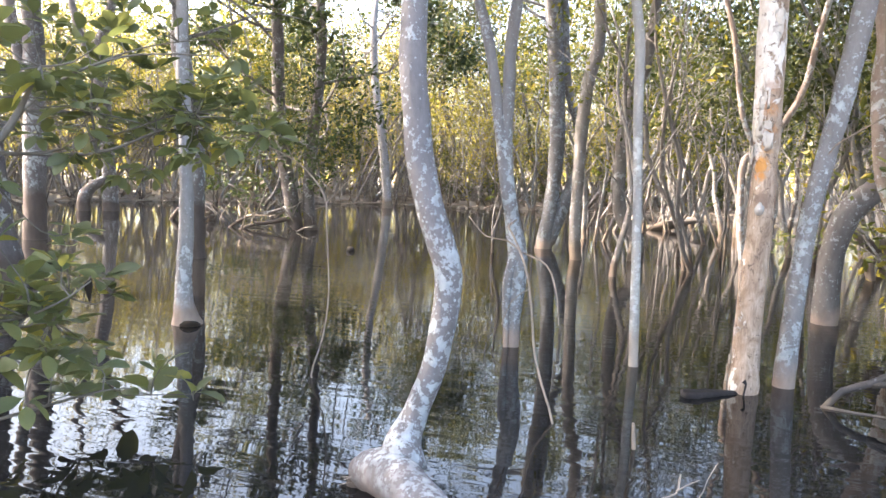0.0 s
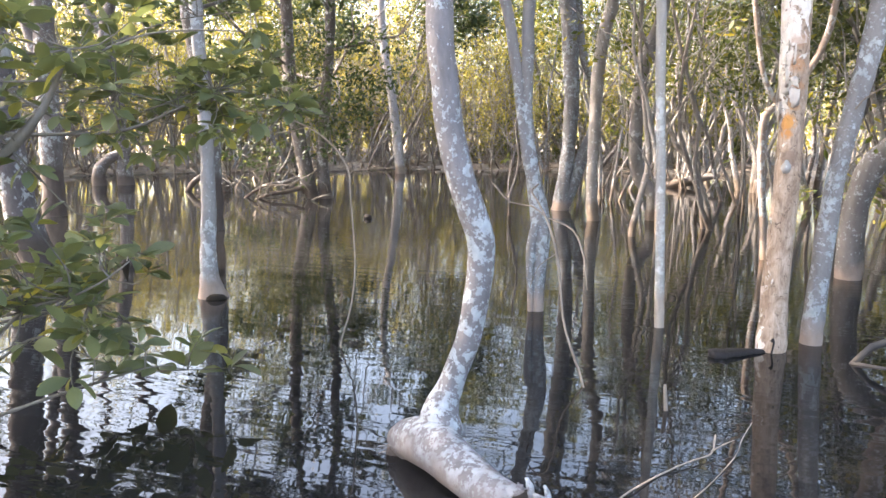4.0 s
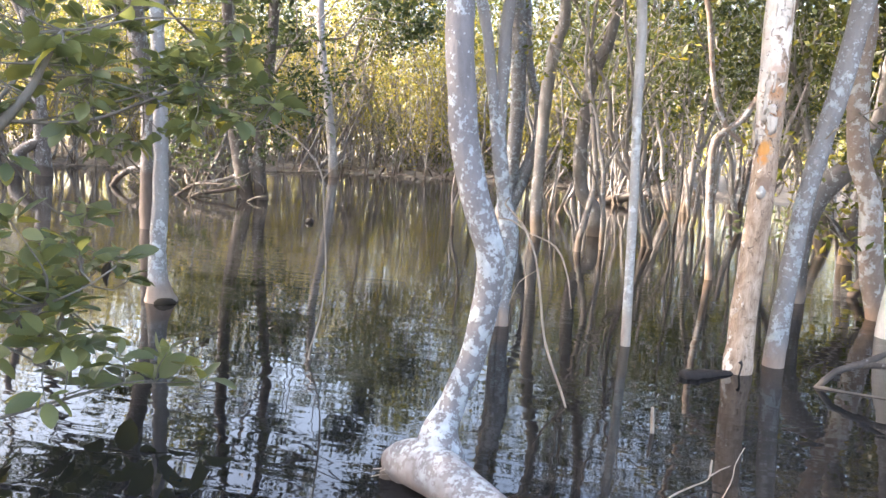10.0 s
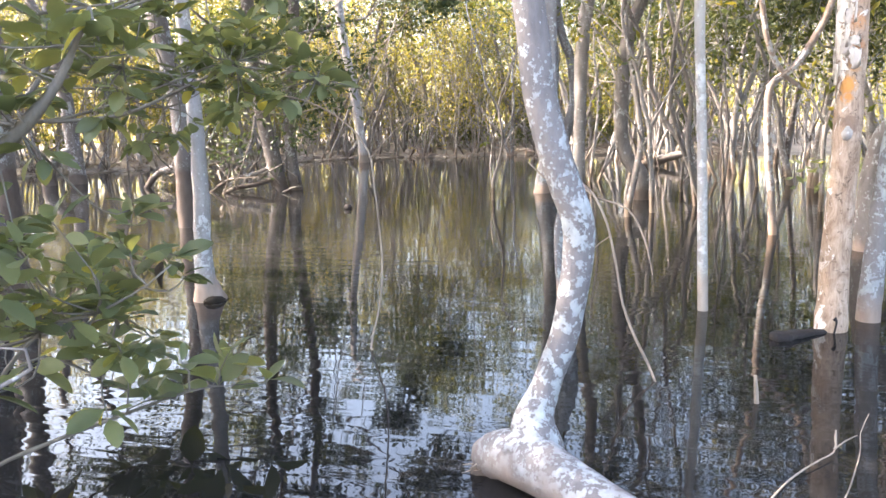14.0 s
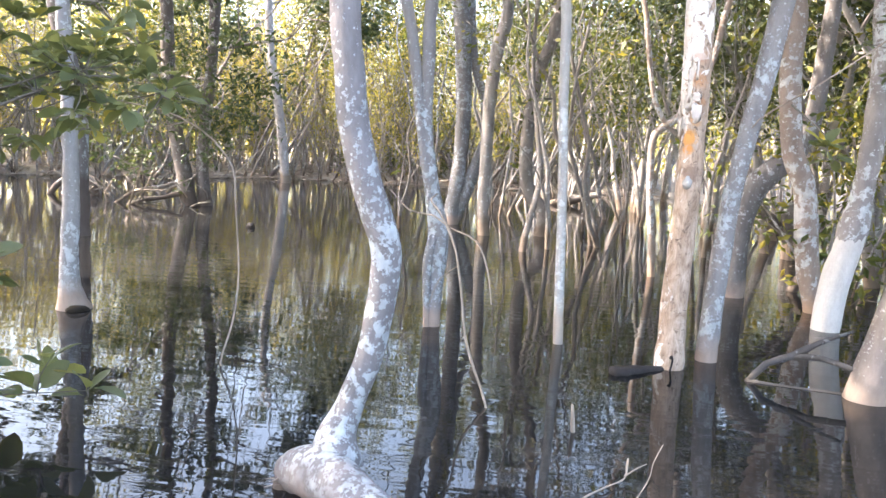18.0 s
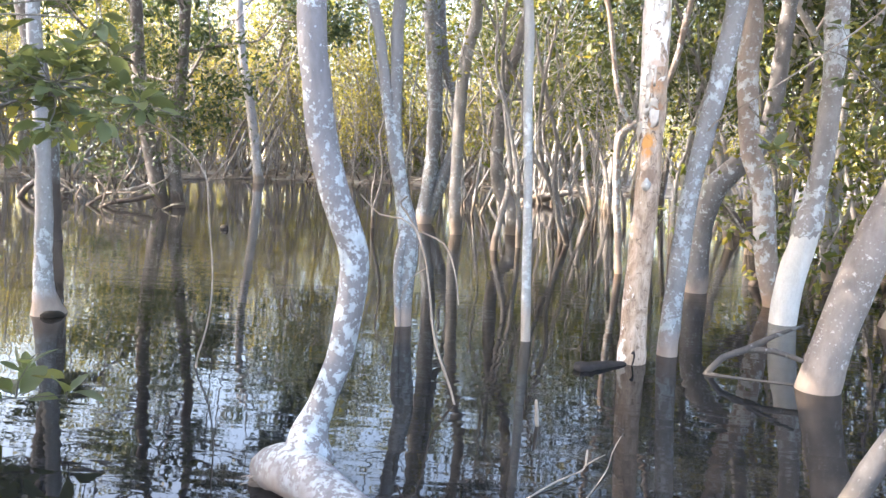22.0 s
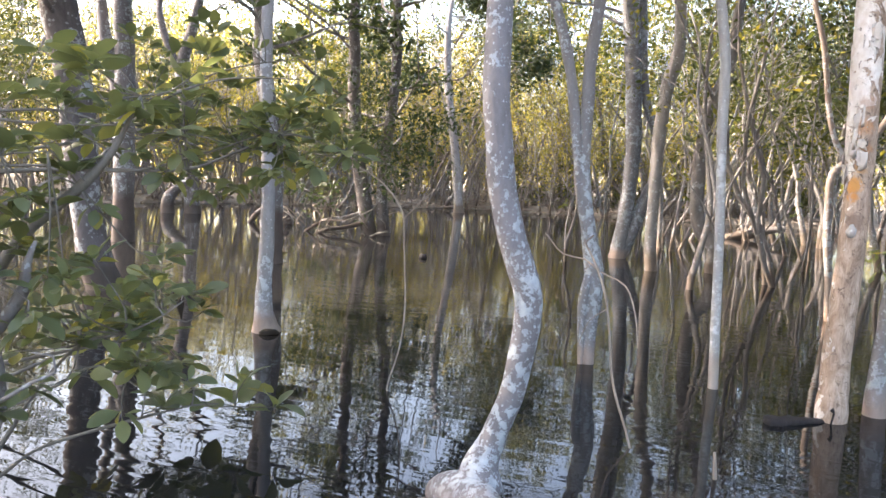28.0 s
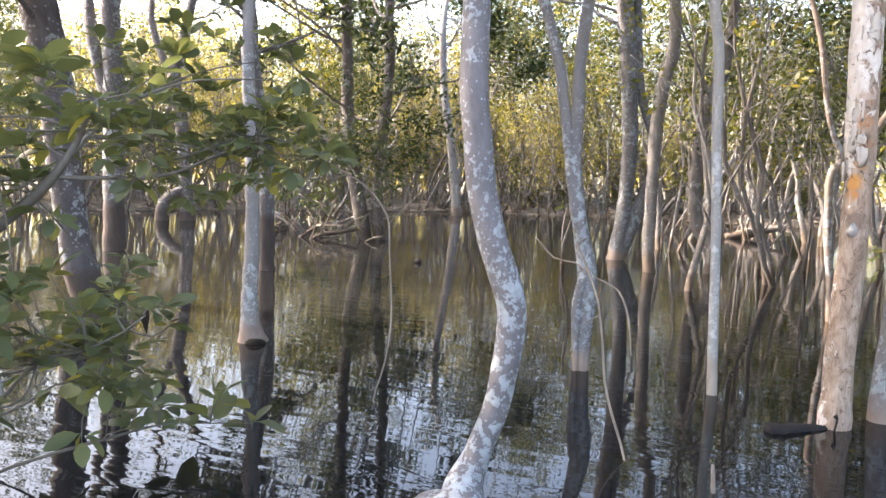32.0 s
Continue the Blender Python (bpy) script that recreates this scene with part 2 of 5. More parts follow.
M_MAIN = bark("lichened_grey_bark", (0.155, 0.149, 0.157), (0.23, 0.222, 0.234), (0.36, 0.395, 0.422), 0.45, 24, (0.22, 0.18, 0.165), 0.11, freckle=1.0, thins=(0.2, 1.5, 0.075, -0.04))
M_GREY = bark("pale_grey_bark", (0.205, 0.198, 0.202), (0.315, 0.306, 0.311), (0.435, 0.472, 0.50), 0.46, 19, (0.38, 0.29, 0.24), 0.14)
M_STUMP = bark("silvery_bark", (0.29, 0.28, 0.285), (0.45, 0.44, 0.445), (0.62, 0.645, 0.67), 0.42, 15, (0.36, 0.27, 0.22), 0.16)
M_PALE = bark("chalky_pale_bark", (0.38, 0.37, 0.36), (0.53, 0.52, 0.50), (0.60, 0.615, 0.61), 0.44, 14, (0.46, 0.39, 0.33), 0.2, spots=False)
M_SPOT = bark("dark_bark_with_lichen_spots", (0.13, 0.115, 0.118), (0.245, 0.22, 0.224), (0.48, 0.495, 0.505), 0.44, 8, (0.10, 0.078, 0.066), 0.3)
M_BROWN = bark("dark_brown_bark", (0.12, 0.103, 0.095), (0.25, 0.22, 0.205), (0.40, 0.395, 0.385), 0.45, 9, (0.11, 0.086, 0.072), 0.25)
M_TAN = bark("tan_bark", (0.25, 0.228, 0.216), (0.46, 0.43, 0.41), (0.56, 0.555, 0.55), 0.40, 8, (0.20, 0.15, 0.11), 0.25)
M_GROVE = bark("weathered_mangrove_bark", (0.18, 0.162, 0.15), (0.37, 0.34, 0.32), (0.48, 0.47, 0.46), 0.38, 6, (0.14, 0.105, 0.08), 0.2)
M_TWIG = bark("dry_twig_bark", (0.23, 0.185, 0.15), (0.41, 0.35, 0.295), None, spots=False)
M_PINK = bark("smooth_pinkish_bark", (0.27, 0.21, 0.175), (0.42, 0.345, 0.30), (0.54, 0.535, 0.53), 0.48, 12, (0.46, 0.31, 0.22), 0.1, freckle=0.3)
M_WHITE = bark("bare_white_wood", (0.56, 0.53, 0.50), (0.70, 0.68, 0.655), None, tide=(0.50, 0.36, 0.27), tide_top=-0.08, spots=False)
M_LEAN = bark("smooth_tan_bark", (0.17, 0.147, 0.135), (0.285, 0.25, 0.23), (0.44, 0.43, 0.42), 0.41, 22, (0.28, 0.22, 0.18), 0.12, freckle=0.55)
M_CRACK = bark("cracked_lichened_bark", (0.22, 0.20, 0.192), (0.37, 0.34, 0.33), (0.50, 0.515, 0.525), 0.48, 15, (0.36, 0.28, 0.23), 0.12)
M_FLAKE = bark("curled_bark_paper", (0.56, 0.49, 0.43), (0.78, 0.73, 0.68), None, spots=False)
M_ROUGH = bark("rough_spotted_bark", (0.14, 0.128, 0.122), (0.27, 0.25, 0.243), (0.42, 0.435, 0.445), 0.43, 14, (0.40, 0.31, 0.26), 0.12)
M_BOUGH = bark("greenish_grey_twig_bark", (0.11, 0.102, 0.088), (0.22, 0.205, 0.18), None, spots=False)
# grey driftwood toned down, the shade over these boughs put into its colour
M_SHADED_DRIFT = bark("shade_toned_grey_driftwood", (0.06, 0.057, 0.058), (0.108, 0.104, 0.105), (0.165, 0.172, 0.18), 0.42, 15, (0.14, 0.12, 0.10), 0.05)
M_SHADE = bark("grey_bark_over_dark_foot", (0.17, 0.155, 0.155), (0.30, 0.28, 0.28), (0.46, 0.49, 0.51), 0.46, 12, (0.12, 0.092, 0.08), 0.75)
M_PAPER = peeling_bark("peeling_papery_bark")
M_DEADWOOD = bark("wet_dark_driftwood", (0.018, 0.016, 0.017), (0.05, 0.044, 0.043), None, rough=0.8)
# near-black brown: painted shade of hollow and cleft, also the dried leaf's own colour
M_HOLE = bark("hollow_shade_and_dried_leaf_brown", (0.02, 0.016, 0.013), (0.05, 0.04, 0.03), None)
M_LEAF = leaf_material("glossy_green_leaf", [(0.0, (0.092, 0.116, 0.062)), (0.35, (0.132, 0.159, 0.083)), (0.75, (0.178, 0.204, 0.102)), (0.93, (0.235, 0.25, 0.102)), (0.985, (0.37, 0.335, 0.075))], 0.45, 0.42)
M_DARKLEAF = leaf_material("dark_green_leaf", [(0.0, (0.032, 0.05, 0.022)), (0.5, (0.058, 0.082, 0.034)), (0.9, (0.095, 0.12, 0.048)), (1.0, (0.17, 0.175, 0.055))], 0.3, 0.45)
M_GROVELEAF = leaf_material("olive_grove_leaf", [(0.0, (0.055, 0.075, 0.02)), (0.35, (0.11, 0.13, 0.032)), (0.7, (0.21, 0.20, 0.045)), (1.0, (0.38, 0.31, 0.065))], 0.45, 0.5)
# bright gold puts the sunlight on the far foliage into the leaf colour
M_SUNLEAF = leaf_material("sun_toned_grove_leaf", [(0.0, (0.14, 0.142, 0.045)), (0.4, (0.27, 0.25, 0.078)), (0.8, (0.40, 0.345, 0.11)), (1.0, (0.48, 0.37, 0.13))], 0.58, 0.5)
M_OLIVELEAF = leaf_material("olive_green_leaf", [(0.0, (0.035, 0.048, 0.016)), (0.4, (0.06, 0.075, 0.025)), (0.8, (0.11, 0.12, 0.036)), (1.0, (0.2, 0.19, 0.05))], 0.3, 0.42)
M_WATER = water_material()
M_MUD = mud_material()


# ---- building helpers ----
class Soup:
    """Vertices and faces gathered for one mesh."""

    def __init__(self):
        self.v, self.f = [], []

    def tube(self, pts, seg=10, step=0.08, lump=0.06, rng=None, close=True, seed=0.0, flare=0.0):
        """A tapering round stem through points (x, y, z, radius)."""
        p = np.array(pts, float)
        n = len(p)
        ext = np.vstack([2 * p[0] - p[1], p, 2 * p[-1] - p[-2]])
        rows = []
        for i in range(n - 1):
            a, b, c, d = ext[i], ext[i + 1], ext[i + 2], ext[i + 3]
            k = max(1, int(np.linalg.norm(c[:3] - b[:3]) / step))
            for s in np.arange(k) / k:
                rows.append(0.5 * (2 * b + (c - a) * s + (2 * a - 5 * b + 4 * c - d) * s * s + (3 * b - a - 3 * c + d) * s ** 3))
        rows.append(p[-1])
        rows = np.array(rows)
        way = np.gradient(rows[:, :3], axis=0)
        way /= np.linalg.norm(way, axis=1)[:, None] + 1e-9
        side = np.cross(way[0], (0.3, 0.9, 0.1))
        side /= np.linalg.norm(side)
        base = len(self.v)
        turn = np.arange(seg) / seg * 2 * np.pi
        for i, (row, w) in enumerate(zip(rows, way)):
            side = side - w * (side @ w)
            side /= np.linalg.norm(side)
            other = np.cross(w, side)
            r = max(row[3], 0.0015)
            for a in turn:
                spot = row[:3] + (side * np.cos(a) + other * np.sin(a)) * r
                if lump:
                    g = noise.noise(Vector(spot) * (0.35 / max(r, 0.02)) + Vector((seed, seed * 0.7, 0)))
                    g += 0.5 * noise.noise(Vector(spot) * (1.1 / max(r, 0.02)) + Vector((seed, 3, 0)))
                    spot = row[:3] + (spot - row[:3]) * (1 + lump * g * 2)
                self.v.append(tuple(spot))
        m = len(rows)
        for i in range(m - 1):
            for j in range(seg):
                a, b = base + i * seg + j, base + i * seg + (j + 1) % seg
                self.f.append((a, b, b + seg, a + seg))
        if close:
            for i, sign in ((0, -1), (m - 1, 1)):
                self.v.append(tuple(rows[i, :3] + way[i] * sign * rows[i, 3] * 0.25))
                tip, ring = len(self.v) - 1, base + i * seg
                for j in range(seg):
                    a, b = ring + j, ring + (j + 1) % seg
                    self.f.append((a, b, tip) if sign > 0 else (b, a, tip))
        return self

    def leaves(self, centres, size, rng, wide=0.42, up=0.35, fold=False):
        """Small leaves, one at each centre, turned at random with a lean to lie flat."""
        c = np.asarray(centres, float).reshape(-1, 3)
        k = len(c)
        normal = rng.normal(size=(k, 3)) + (0, 0, up * 2)
        normal /= np.linalg.norm(normal, axis=1)[:, None]
        way = np.cross(normal, rng.normal(size=(k, 3)))
        way /= np.linalg.norm(way, axis=1)[:, None] + 1e-9
        side = np.cross(normal, way)
        long = (size * rng.uniform(0.65, 1.25, k))[:, None]
        base = len(self.v)
        a, d = c - way * long * 0.5, c + way * long * 0.5
        b = c + side * long * wide * 0.5 + way * long * 0.08
        e = c - side * long * wide * 0.5 + way * long * 0.08
        if fold:
            lift = normal * long * 0.09
            mid = c - lift
            block = np.stack([a, b, d, e, mid], 1).reshape(-1, 3)
            self.v += [tuple(x) for x in block]
            for i in range(k):
                o = base + 5 * i
                self.f += [(o, o + 1, o + 4), (o + 1, o + 2, o + 4), (o + 2, o + 3, o + 4), (o + 3, o, o + 4)]
        else:
            self.v += [tuple(x) for x in np.stack([a, b, d, e], 1).reshape(-1, 3)]
            self.f += [(base + 4 * i, base + 4 * i + 1, base + 4 * i + 2, base + 4 * i + 3) for i in range(k)]
        return self

    def mesh(self, name, mat, smooth=True):
        me = bpy.data.meshes.new(name)
        me.from_pydata(self.v, [], self.f)
        me.polygons.foreach_set("use_smooth", [smooth] * len(me.polygons))
        me.materials.append(mat)
        me.update()
        return me


def part(name, soup, mat, parent, label="", kind="", smooth=True):
    """One mesh under a thing; the mesh is laid in the parent's own space."""
    me = soup.mesh(name, mat, smooth)
    ob = new(name, me)
    ob.parent = parent
    if parent is not None:
        ob.matrix_parent_inverse = Matrix.Translation(-parent.location)
    return tagged(ob, label=label, kind=kind)


def thing(name, place, label, category, group=""):
    ob = new(name)
    ob.location = place
    ob.empty_display_size = 0.1
    return tagged(ob, label=label, category=category, group=group)


def smooth01(x):
    x = min(1.0, max(0.0, x))
    return x * x * (3 - 2 * x)


def shore(x, y):
    """Metres inland of the waterline; negative over the water."""
    far_left = (x + 12.0) * -0.66 + (y - 18.3) * 0.75
    far = (y - 22.4) - 0.05 * (x + 7)
    right = (x - 4.9) * 0.93 - (y - 8.0) * 0.36
    near = -(y + 1.9)
    left = -(x + 21.0)
    wob = 0.9 * noise.noise(Vector((x * 0.28, y * 0.28, 3.0))) + 0.35 * noise.noise(Vector((x, y, 7.0)))
    return max(far_left, far, right, near, left) + wob


def ground_z(x, y):
    s = shore(x, y)
    bump = 0.05 * noise.noise(Vector((x * 1.3, y * 1.3, 0.0)))
    if s < 0:
        return max(-0.55, s * 0.22) - 0.01 + bump * 0.3
    return 0.16 * smooth01(s / 0.8) + 0.22 * smooth01(s / 6.0) + bump


# ---- ground and water ----
def build_ground():
    near = np.arange(-34, 34.01, 0.4)
    out = np.array([38, 45, 56, 75, 110, 170, 300, 600, 1200])
    xs = np.concatenate([-out[::-1], near, out])
    ys = np.concatenate([-out[::-1] + 6, near + 6, out + 6])
    v = [(x, y, ground_z(x, y)) for y in ys for x in xs]
    w = len(xs)
    f = [(j * w + i, j * w + i + 1, (j + 1) * w + i + 1, (j + 1) * w + i) for j in range(len(ys) - 1) for i in range(w - 1)]
    s = Soup()
    s.v, s.f = v, f
    tagged(new("ground", s.mesh("ground", M_MUD)), "brown wet mud bank and forest floor round the pool", "ground", kind="structure")
    s = Soup()
    s.v, s.f = [(-32, -6, 0), (26, -6, 0), (26, 34, 0), (-32, 34, 0)], [(0, 1, 2, 3)]
    tagged(new("water", s.mesh("water", M_WATER)), "still dark olive swamp water mirroring the trees", "water", kind="structure")


build_ground()


# ---- trees ----
def crown_on(rng, tips, per, spread, size):
    """Centres of leaves in sprays clustered round the twig tips."""
    out = []
    for tip in tips:
        k = int(per * rng.uniform(0.6, 1.4))
        sprays = rng.normal(size=(max(2, k // 7), 3)) * (spread, spread, spread * 0.7)
        d = sprays[rng.integers(len(sprays), size=k)] + rng.normal(size=(k, 3)) * (spread * 0.5, spread * 0.5, spread * 0.34)
        out.append(np.array(tip) + d)
    return np.concatenate(out)


def limbs_from(rng, path, start, count, reach, rise, thick):
    """Side limbs along the upper part of a stem, with forks; gives tubes and the tips."""
    p = np.array(path, float)
    tubes, tips = [], []
    for k in range(count):
        f = start + (1 - start) * (k + rng.uniform(0, 0.9)) / count
        i = min(len(p) - 2, int(f * (len(p) - 1)))
        s = f * (len(p) - 1) - i
        root = p[i] * (1 - s) + p[i + 1] * s
        turn = rng.uniform(0, 2 * np.pi)
        far = reach * rng.uniform(0.5, 1.1)
        r = max(0.006, min(root[3] * 0.55, thick))
        way = np.array([np.cos(turn), np.sin(turn), rise * rng.uniform(0.5, 1.5)])
        pts, here = [(*root[:3], r)], root[:3].copy()
        for j in range(1, 5):
            here = here + way * far / 4 + rng.normal(size=3) * far * 0.06
            way = way + (0, 0, 0.12) + rng.normal(size=3) * 0.12
            pts.append((*here, r * (1 - 0.2 * j)))
        tubes.append(pts)
        tips.append(here.copy())
        for q in range(2):
            at = np.array(pts[2 + q][:3])
            w2 = rng.normal(size=3) * 0.7 + way * 0.5
            end = at + w2 * far * 0.4
            tubes.append([(*at, r * 0.5), (*(at + w2 * far * 0.2 + rng.normal(size=3) * 0.04), r * 0.38), (*end, r * 0.2)])
            tips.append(end)
    return tubes, tips


def grown(rng, path, top, waver=0.12):
    """Carries a stem on upward to the height top, as it leans."""
    pts = [tuple(q) for q in path]
    a, b = np.array(pts[-2]), np.array(pts[-1])
    lean = (b[:3] - a[:3]) / max(0.05, np.linalg.norm(b[:3] - a[:3]))
    r, here = b[3], b[:3].copy()
    lean = lean * 0.6 + np.array((0, 0, 0.6))
    gap = 0.55
    count = max(1, int((top - here[2]) / gap))
    for k in range(count):
        lean = lean + rng.normal(size=3) * waver * (1, 1, 0.2)
        lean[2] = max(lean[2], 0.8)
        here = here + lean / np.linalg.norm(lean) * gap
        pts.append((*here, r * (1 - 0.75 * (k + 1) / count)))
    return pts


def mangrove(stems, mat, label, seed, seg=14, step=0.07, top=6.6, name="mangrove_tree", limbs=10, reach=2.2, leaf=0.15, per=270, leafmat=None, start=0.55, sunk=0.35, group="mangrove trees in the pool", lump=0.06, spread=0.21):
    """A mangrove from its stems (x, y, z, radius); the first stands in the mud, the others fork from it."""
    rng = np.random.default_rng(seed)
    base = stems[0][0]
    tree = thing(name, (base[0], base[1], 0.0), label, "tree", group)
    tips_all, extra = [], []
    for k, path in enumerate(stems):
        full = grown(rng, path, top * rng.uniform(0.9, 1.1)) if top and path[-1][2] > 0.5 else [tuple(q) for q in path]
        if k == 0 and sunk:
            a = full[0]
            b = full[1]
            full = [(a[0] - (b[0] - a[0]) * 0.6, a[1] - (b[1] - a[1]) * 0.6, -sunk, a[3] * 1.08)] + full
        part("trunk" if k == 0 else "stem", Soup().tube(full, seg, step, lump, seed=seed * 1.7 + k), mat, tree)
        if top and limbs and path[-1][2] > 0.5:
            away = math.hypot(base[0] - 0.5, base[1] + 1.1)
            if away < 12:
                heights = [q[2] for q in full]
                start = next((i for i, h in enumerate(heights) if h > 1.45 + (0.12 if base[0] < -4.5 else 0.36 if away < 9 else 0.31) * away), len(heights) - 2) / (len(heights) - 1)
            tubes, tips = limbs_from(rng, full, start, limbs, reach, 0.5, 0.03)
            extra += tubes
            tips_all += tips
            tips_all.append(np.array(full[-1][:3]))
    for t in extra[::3]:
        part("limb", Soup().tube(t, 7, 0.12, 0.05, seed=seed), mat, tree)
    if extra:
        s = Soup()
        for t in extra[1::3] + extra[2::3]:
            s.tube(t, 5, 0.15, 0)
        part("brushwood", s, mat, tree, kind="stuff")
        part("foliage", Soup().leaves(crown_on(rng, tips_all, per, spread, leaf), leaf, rng), leafmat or M_DARKLEAF, tree, kind="stuff", smooth=False)
    return tree


def stand_alone(name, tubes, mat, label, category, seg=8, step=0.06, lump=0.05, group="", pname="stem"):
    """A bare branch or stick made of one or more tapering pieces."""
    a = tubes[0][0]
    ob = thing(name, (a[0], a[1], 0.0), label, category, group)
    for k, t in enumerate(tubes):
        part(pname if k == 0 else "fork", Soup().tube(t, seg, step, lump, seed=k + a[0]), mat, ob)
    return ob


# the curved stem that rises from the fallen log
MAIN = [(-0.10, 1.64, 0.10, 0.098), (-0.12, 1.67, 0.17, 0.088), (-0.115, 1.70, 0.235, 0.068), (-0.09, 1.715, 0.30, 0.056), (-0.07, 1.72, 0.36, 0.052), (-0.02, 1.73, 0.50, 0.051), (0.01, 1.73, 0.65, 0.052), (0.03, 1.73, 0.80, 0.054), (0.03, 1.73, 0.92, 0.056), (-0.01, 1.73, 1.04, 0.057), (-0.05, 1.72, 1.16, 0.056), (-0.10, 1.72, 1.36, 0.056), (-0.12, 1.72, 1.55, 0.054), (-0.14, 1.72, 1.74, 0.054)]
LOG = [(-0.318, 1.71, 0.03, 0.045), (-0.305, 1.70, 0.045, 0.066), (-0.27, 1.685, 0.06, 0.083), (-0.21, 1.65, 0.085, 0.097), (-0.12, 1.575, 0.095, 0.1), (0.04, 1.42, 0.09, 0.084), (0.20, 1.265, 0.085, 0.076), (0.36, 1.18, 0.08, 0.066), (0.58, 1.10, 0.075, 0.062), (0.80, 1.05, 0.065, 0.058), (1.02, 1.00, 0.05, 0.052), (1.35, 0.90, 0.01, 0.046), (1.75, 0.76, -0.08, 0.04)]


def fallen_tree():
    rng, shred = np.random.default_rng(11), np.random.default_rng(19)
    tree = thing("fallen_mangrove", (-0.1, 1.66, 0.0), "fallen grey mangrove with a curved lichen-spotted stem rising from water", "tree", "mangrove trees in the pool")
    full = grown(rng, MAIN, 6.4)
    part("upright_stem", Soup().tube(full, 32, 0.03, 0.018, seed=4.0), M_MAIN, tree, "curved grey stem blotched with pale lichen")
    part("log", Soup().tube(LOG, 32, 0.025, 0.05, seed=9.0), M_MAIN, tree, "half-sunk log with pale lichen on its upper side")
    for spot, r in (((0.335, 1.215, 0.135), 0.020), ((0.40, 1.20, 0.125), 0.014), ((0.62, 1.11, 0.13), 0.014)):
        x, y, z = spot
        part("stub", Soup().tube([(x, y, z - 0.03, r), (x + 0.004, y + 0.01, z + 0.015, r * 0.8), (x - 0.01, y + 0.012, z + 0.05, r * 0.35)], 8, 0.012, 0.15, seed=x), M_MAIN, tree, "short broken knot on the log")
    axis, side = Vector((0.9, -0.42, 0)).normalized(), Vector((-0.42, -0.9, 0)).normalized()
    heart = Vector((0.33, 1.19, 0.082))
    ring = [heart + (Vector((0, 0, 1)) * math.cos(a) + side * math.sin(a)) * 0.066 + axis * 0.012 * math.sin(5 * a) for a in np.linspace(-0.5, 1.9, 9)]
    # no cut in the log; a dark tube shows the cleft's inner shade
    part("notch", Soup().tube([(*q, 0.014 - 0.0022 * abs(k - 4)) for k, q in enumerate(ring)], 7, 0.01, 0.5, seed=3), M_HOLE, tree, "raised dark band painted as the shade in a broken cleft")
    for k in range(7):
        q = ring[1 + k % 6] + axis * (0.018 if k % 2 else -0.018)
        out = (q - heart).normalized()
        tip = q + out * shred.uniform(0.012, 0.034) + axis * shred.normal() * 0.012
        part("splinter", Soup().tube([(*(q - out * 0.01), 0.011), (*((q + tip) / 2), 0.008), (*tip, 0.0025)], 6, 0.01, 0.35, seed=k), M_MAIN, tree, "jagged broken bark splinter")
    part("root_stub", Soup().tube([(-0.29, 1.685, 0.02, 0.05), (-0.325, 1.67, 0.002, 0.036), (-0.345, 1.66, -0.025, 0.02)], 12, 0.012, 0.4, seed=8), M_BROWN, tree, "rotten brown end of the log")
    for k in range(22):
        turn, long = shred.uniform(-2.9, 0.4), shred.uniform(0.03, 0.085)
        a = np.array([-0.30 + shred.normal() * 0.02, 1.69 + shred.normal() * 0.03, shred.uniform(0.0, 0.07)])
        b = a + np.array([math.cos(turn) * long * 0.5 - long * 0.6, math.sin(turn) * long * 0.6, shred.uniform(-0.04, 0.012)])
        part("fibre", Soup().tube([(*a, 0.004), (*((a + b) / 2 + shred.normal(size=3) * 0.006), 0.0032), (*b, 0.0012)], 5, 0.03, 0), M_TWIG if k % 3 else M_BROWN, tree, "frayed rotten fibre")
    tubes, tips = limbs_from(rng, full, 0.68, 8, 1.5, 0.5, 0.03)
    for t in tubes[::3]:
        part("limb", Soup().tube(t, 7, 0.12, 0.05), M_GREY, tree)
    s = Soup()
    for t in tubes[1::3] + tubes[2::3]:
        s.tube(t, 5, 0.15, 0)
    part("brushwood", s, M_GREY, tree, kind="stuff")
    part("foliage", Soup().leaves(crown_on(rng, tips, 110, 0.3, 0.1), 0.1, rng), M_DARKLEAF, tree, kind="stuff", smooth=False)


fallen_tree()

mangrove([[(-0.19, 4.38, 0.0, 0.048), (-0.195, 4.39, 0.26, 0.055), (-0.19, 4.39, 0.46, 0.074), (-0.18, 4.39, 0.67, 0.074), (-0.22, 4.39, 0.87, 0.060), (-0.26, 4.38, 1.10, 0.050), (-0.30, 4.38, 1.45, 0.044), (-0.30, 4.38, 1.84, 0.044), (-0.30, 4.38, 2.21, 0.045)],
          [(-0.24, 4.38, 0.98, 0.05), (-0.285, 4.37, 1.15, 0.045), (-0.33, 4.37, 1.45, 0.043), (-0.39, 4.37, 1.83, 0.040), (-0.46, 4.37, 2.21, 0.040)],
          [(-0.20, 4.34, 0.66, 0.04), (-0.235, 4.33, 0.50, 0.038), (-0.245, 4.33, 0.32, 0.028), (-0.235, 4.34, 0.05, 0.022), (-0.235, 4.34, -0.2, 0.02)]],
         M_GREY, "pale grey mangrove forking into two slender stems", 21)
mangrove([[(0.70, 4.16, 0.0, 0.034), (0.68, 4.16, 0.54, 0.032), (0.66, 4.16, 1.11, 0.031), (0.63, 4.15, 1.66, 0.032), (0.61, 4.15, 2.19, 0.034)]], M_PALE, "straight chalky white slender mangrove trunk in water", 22, lump=0.03, limbs=4)
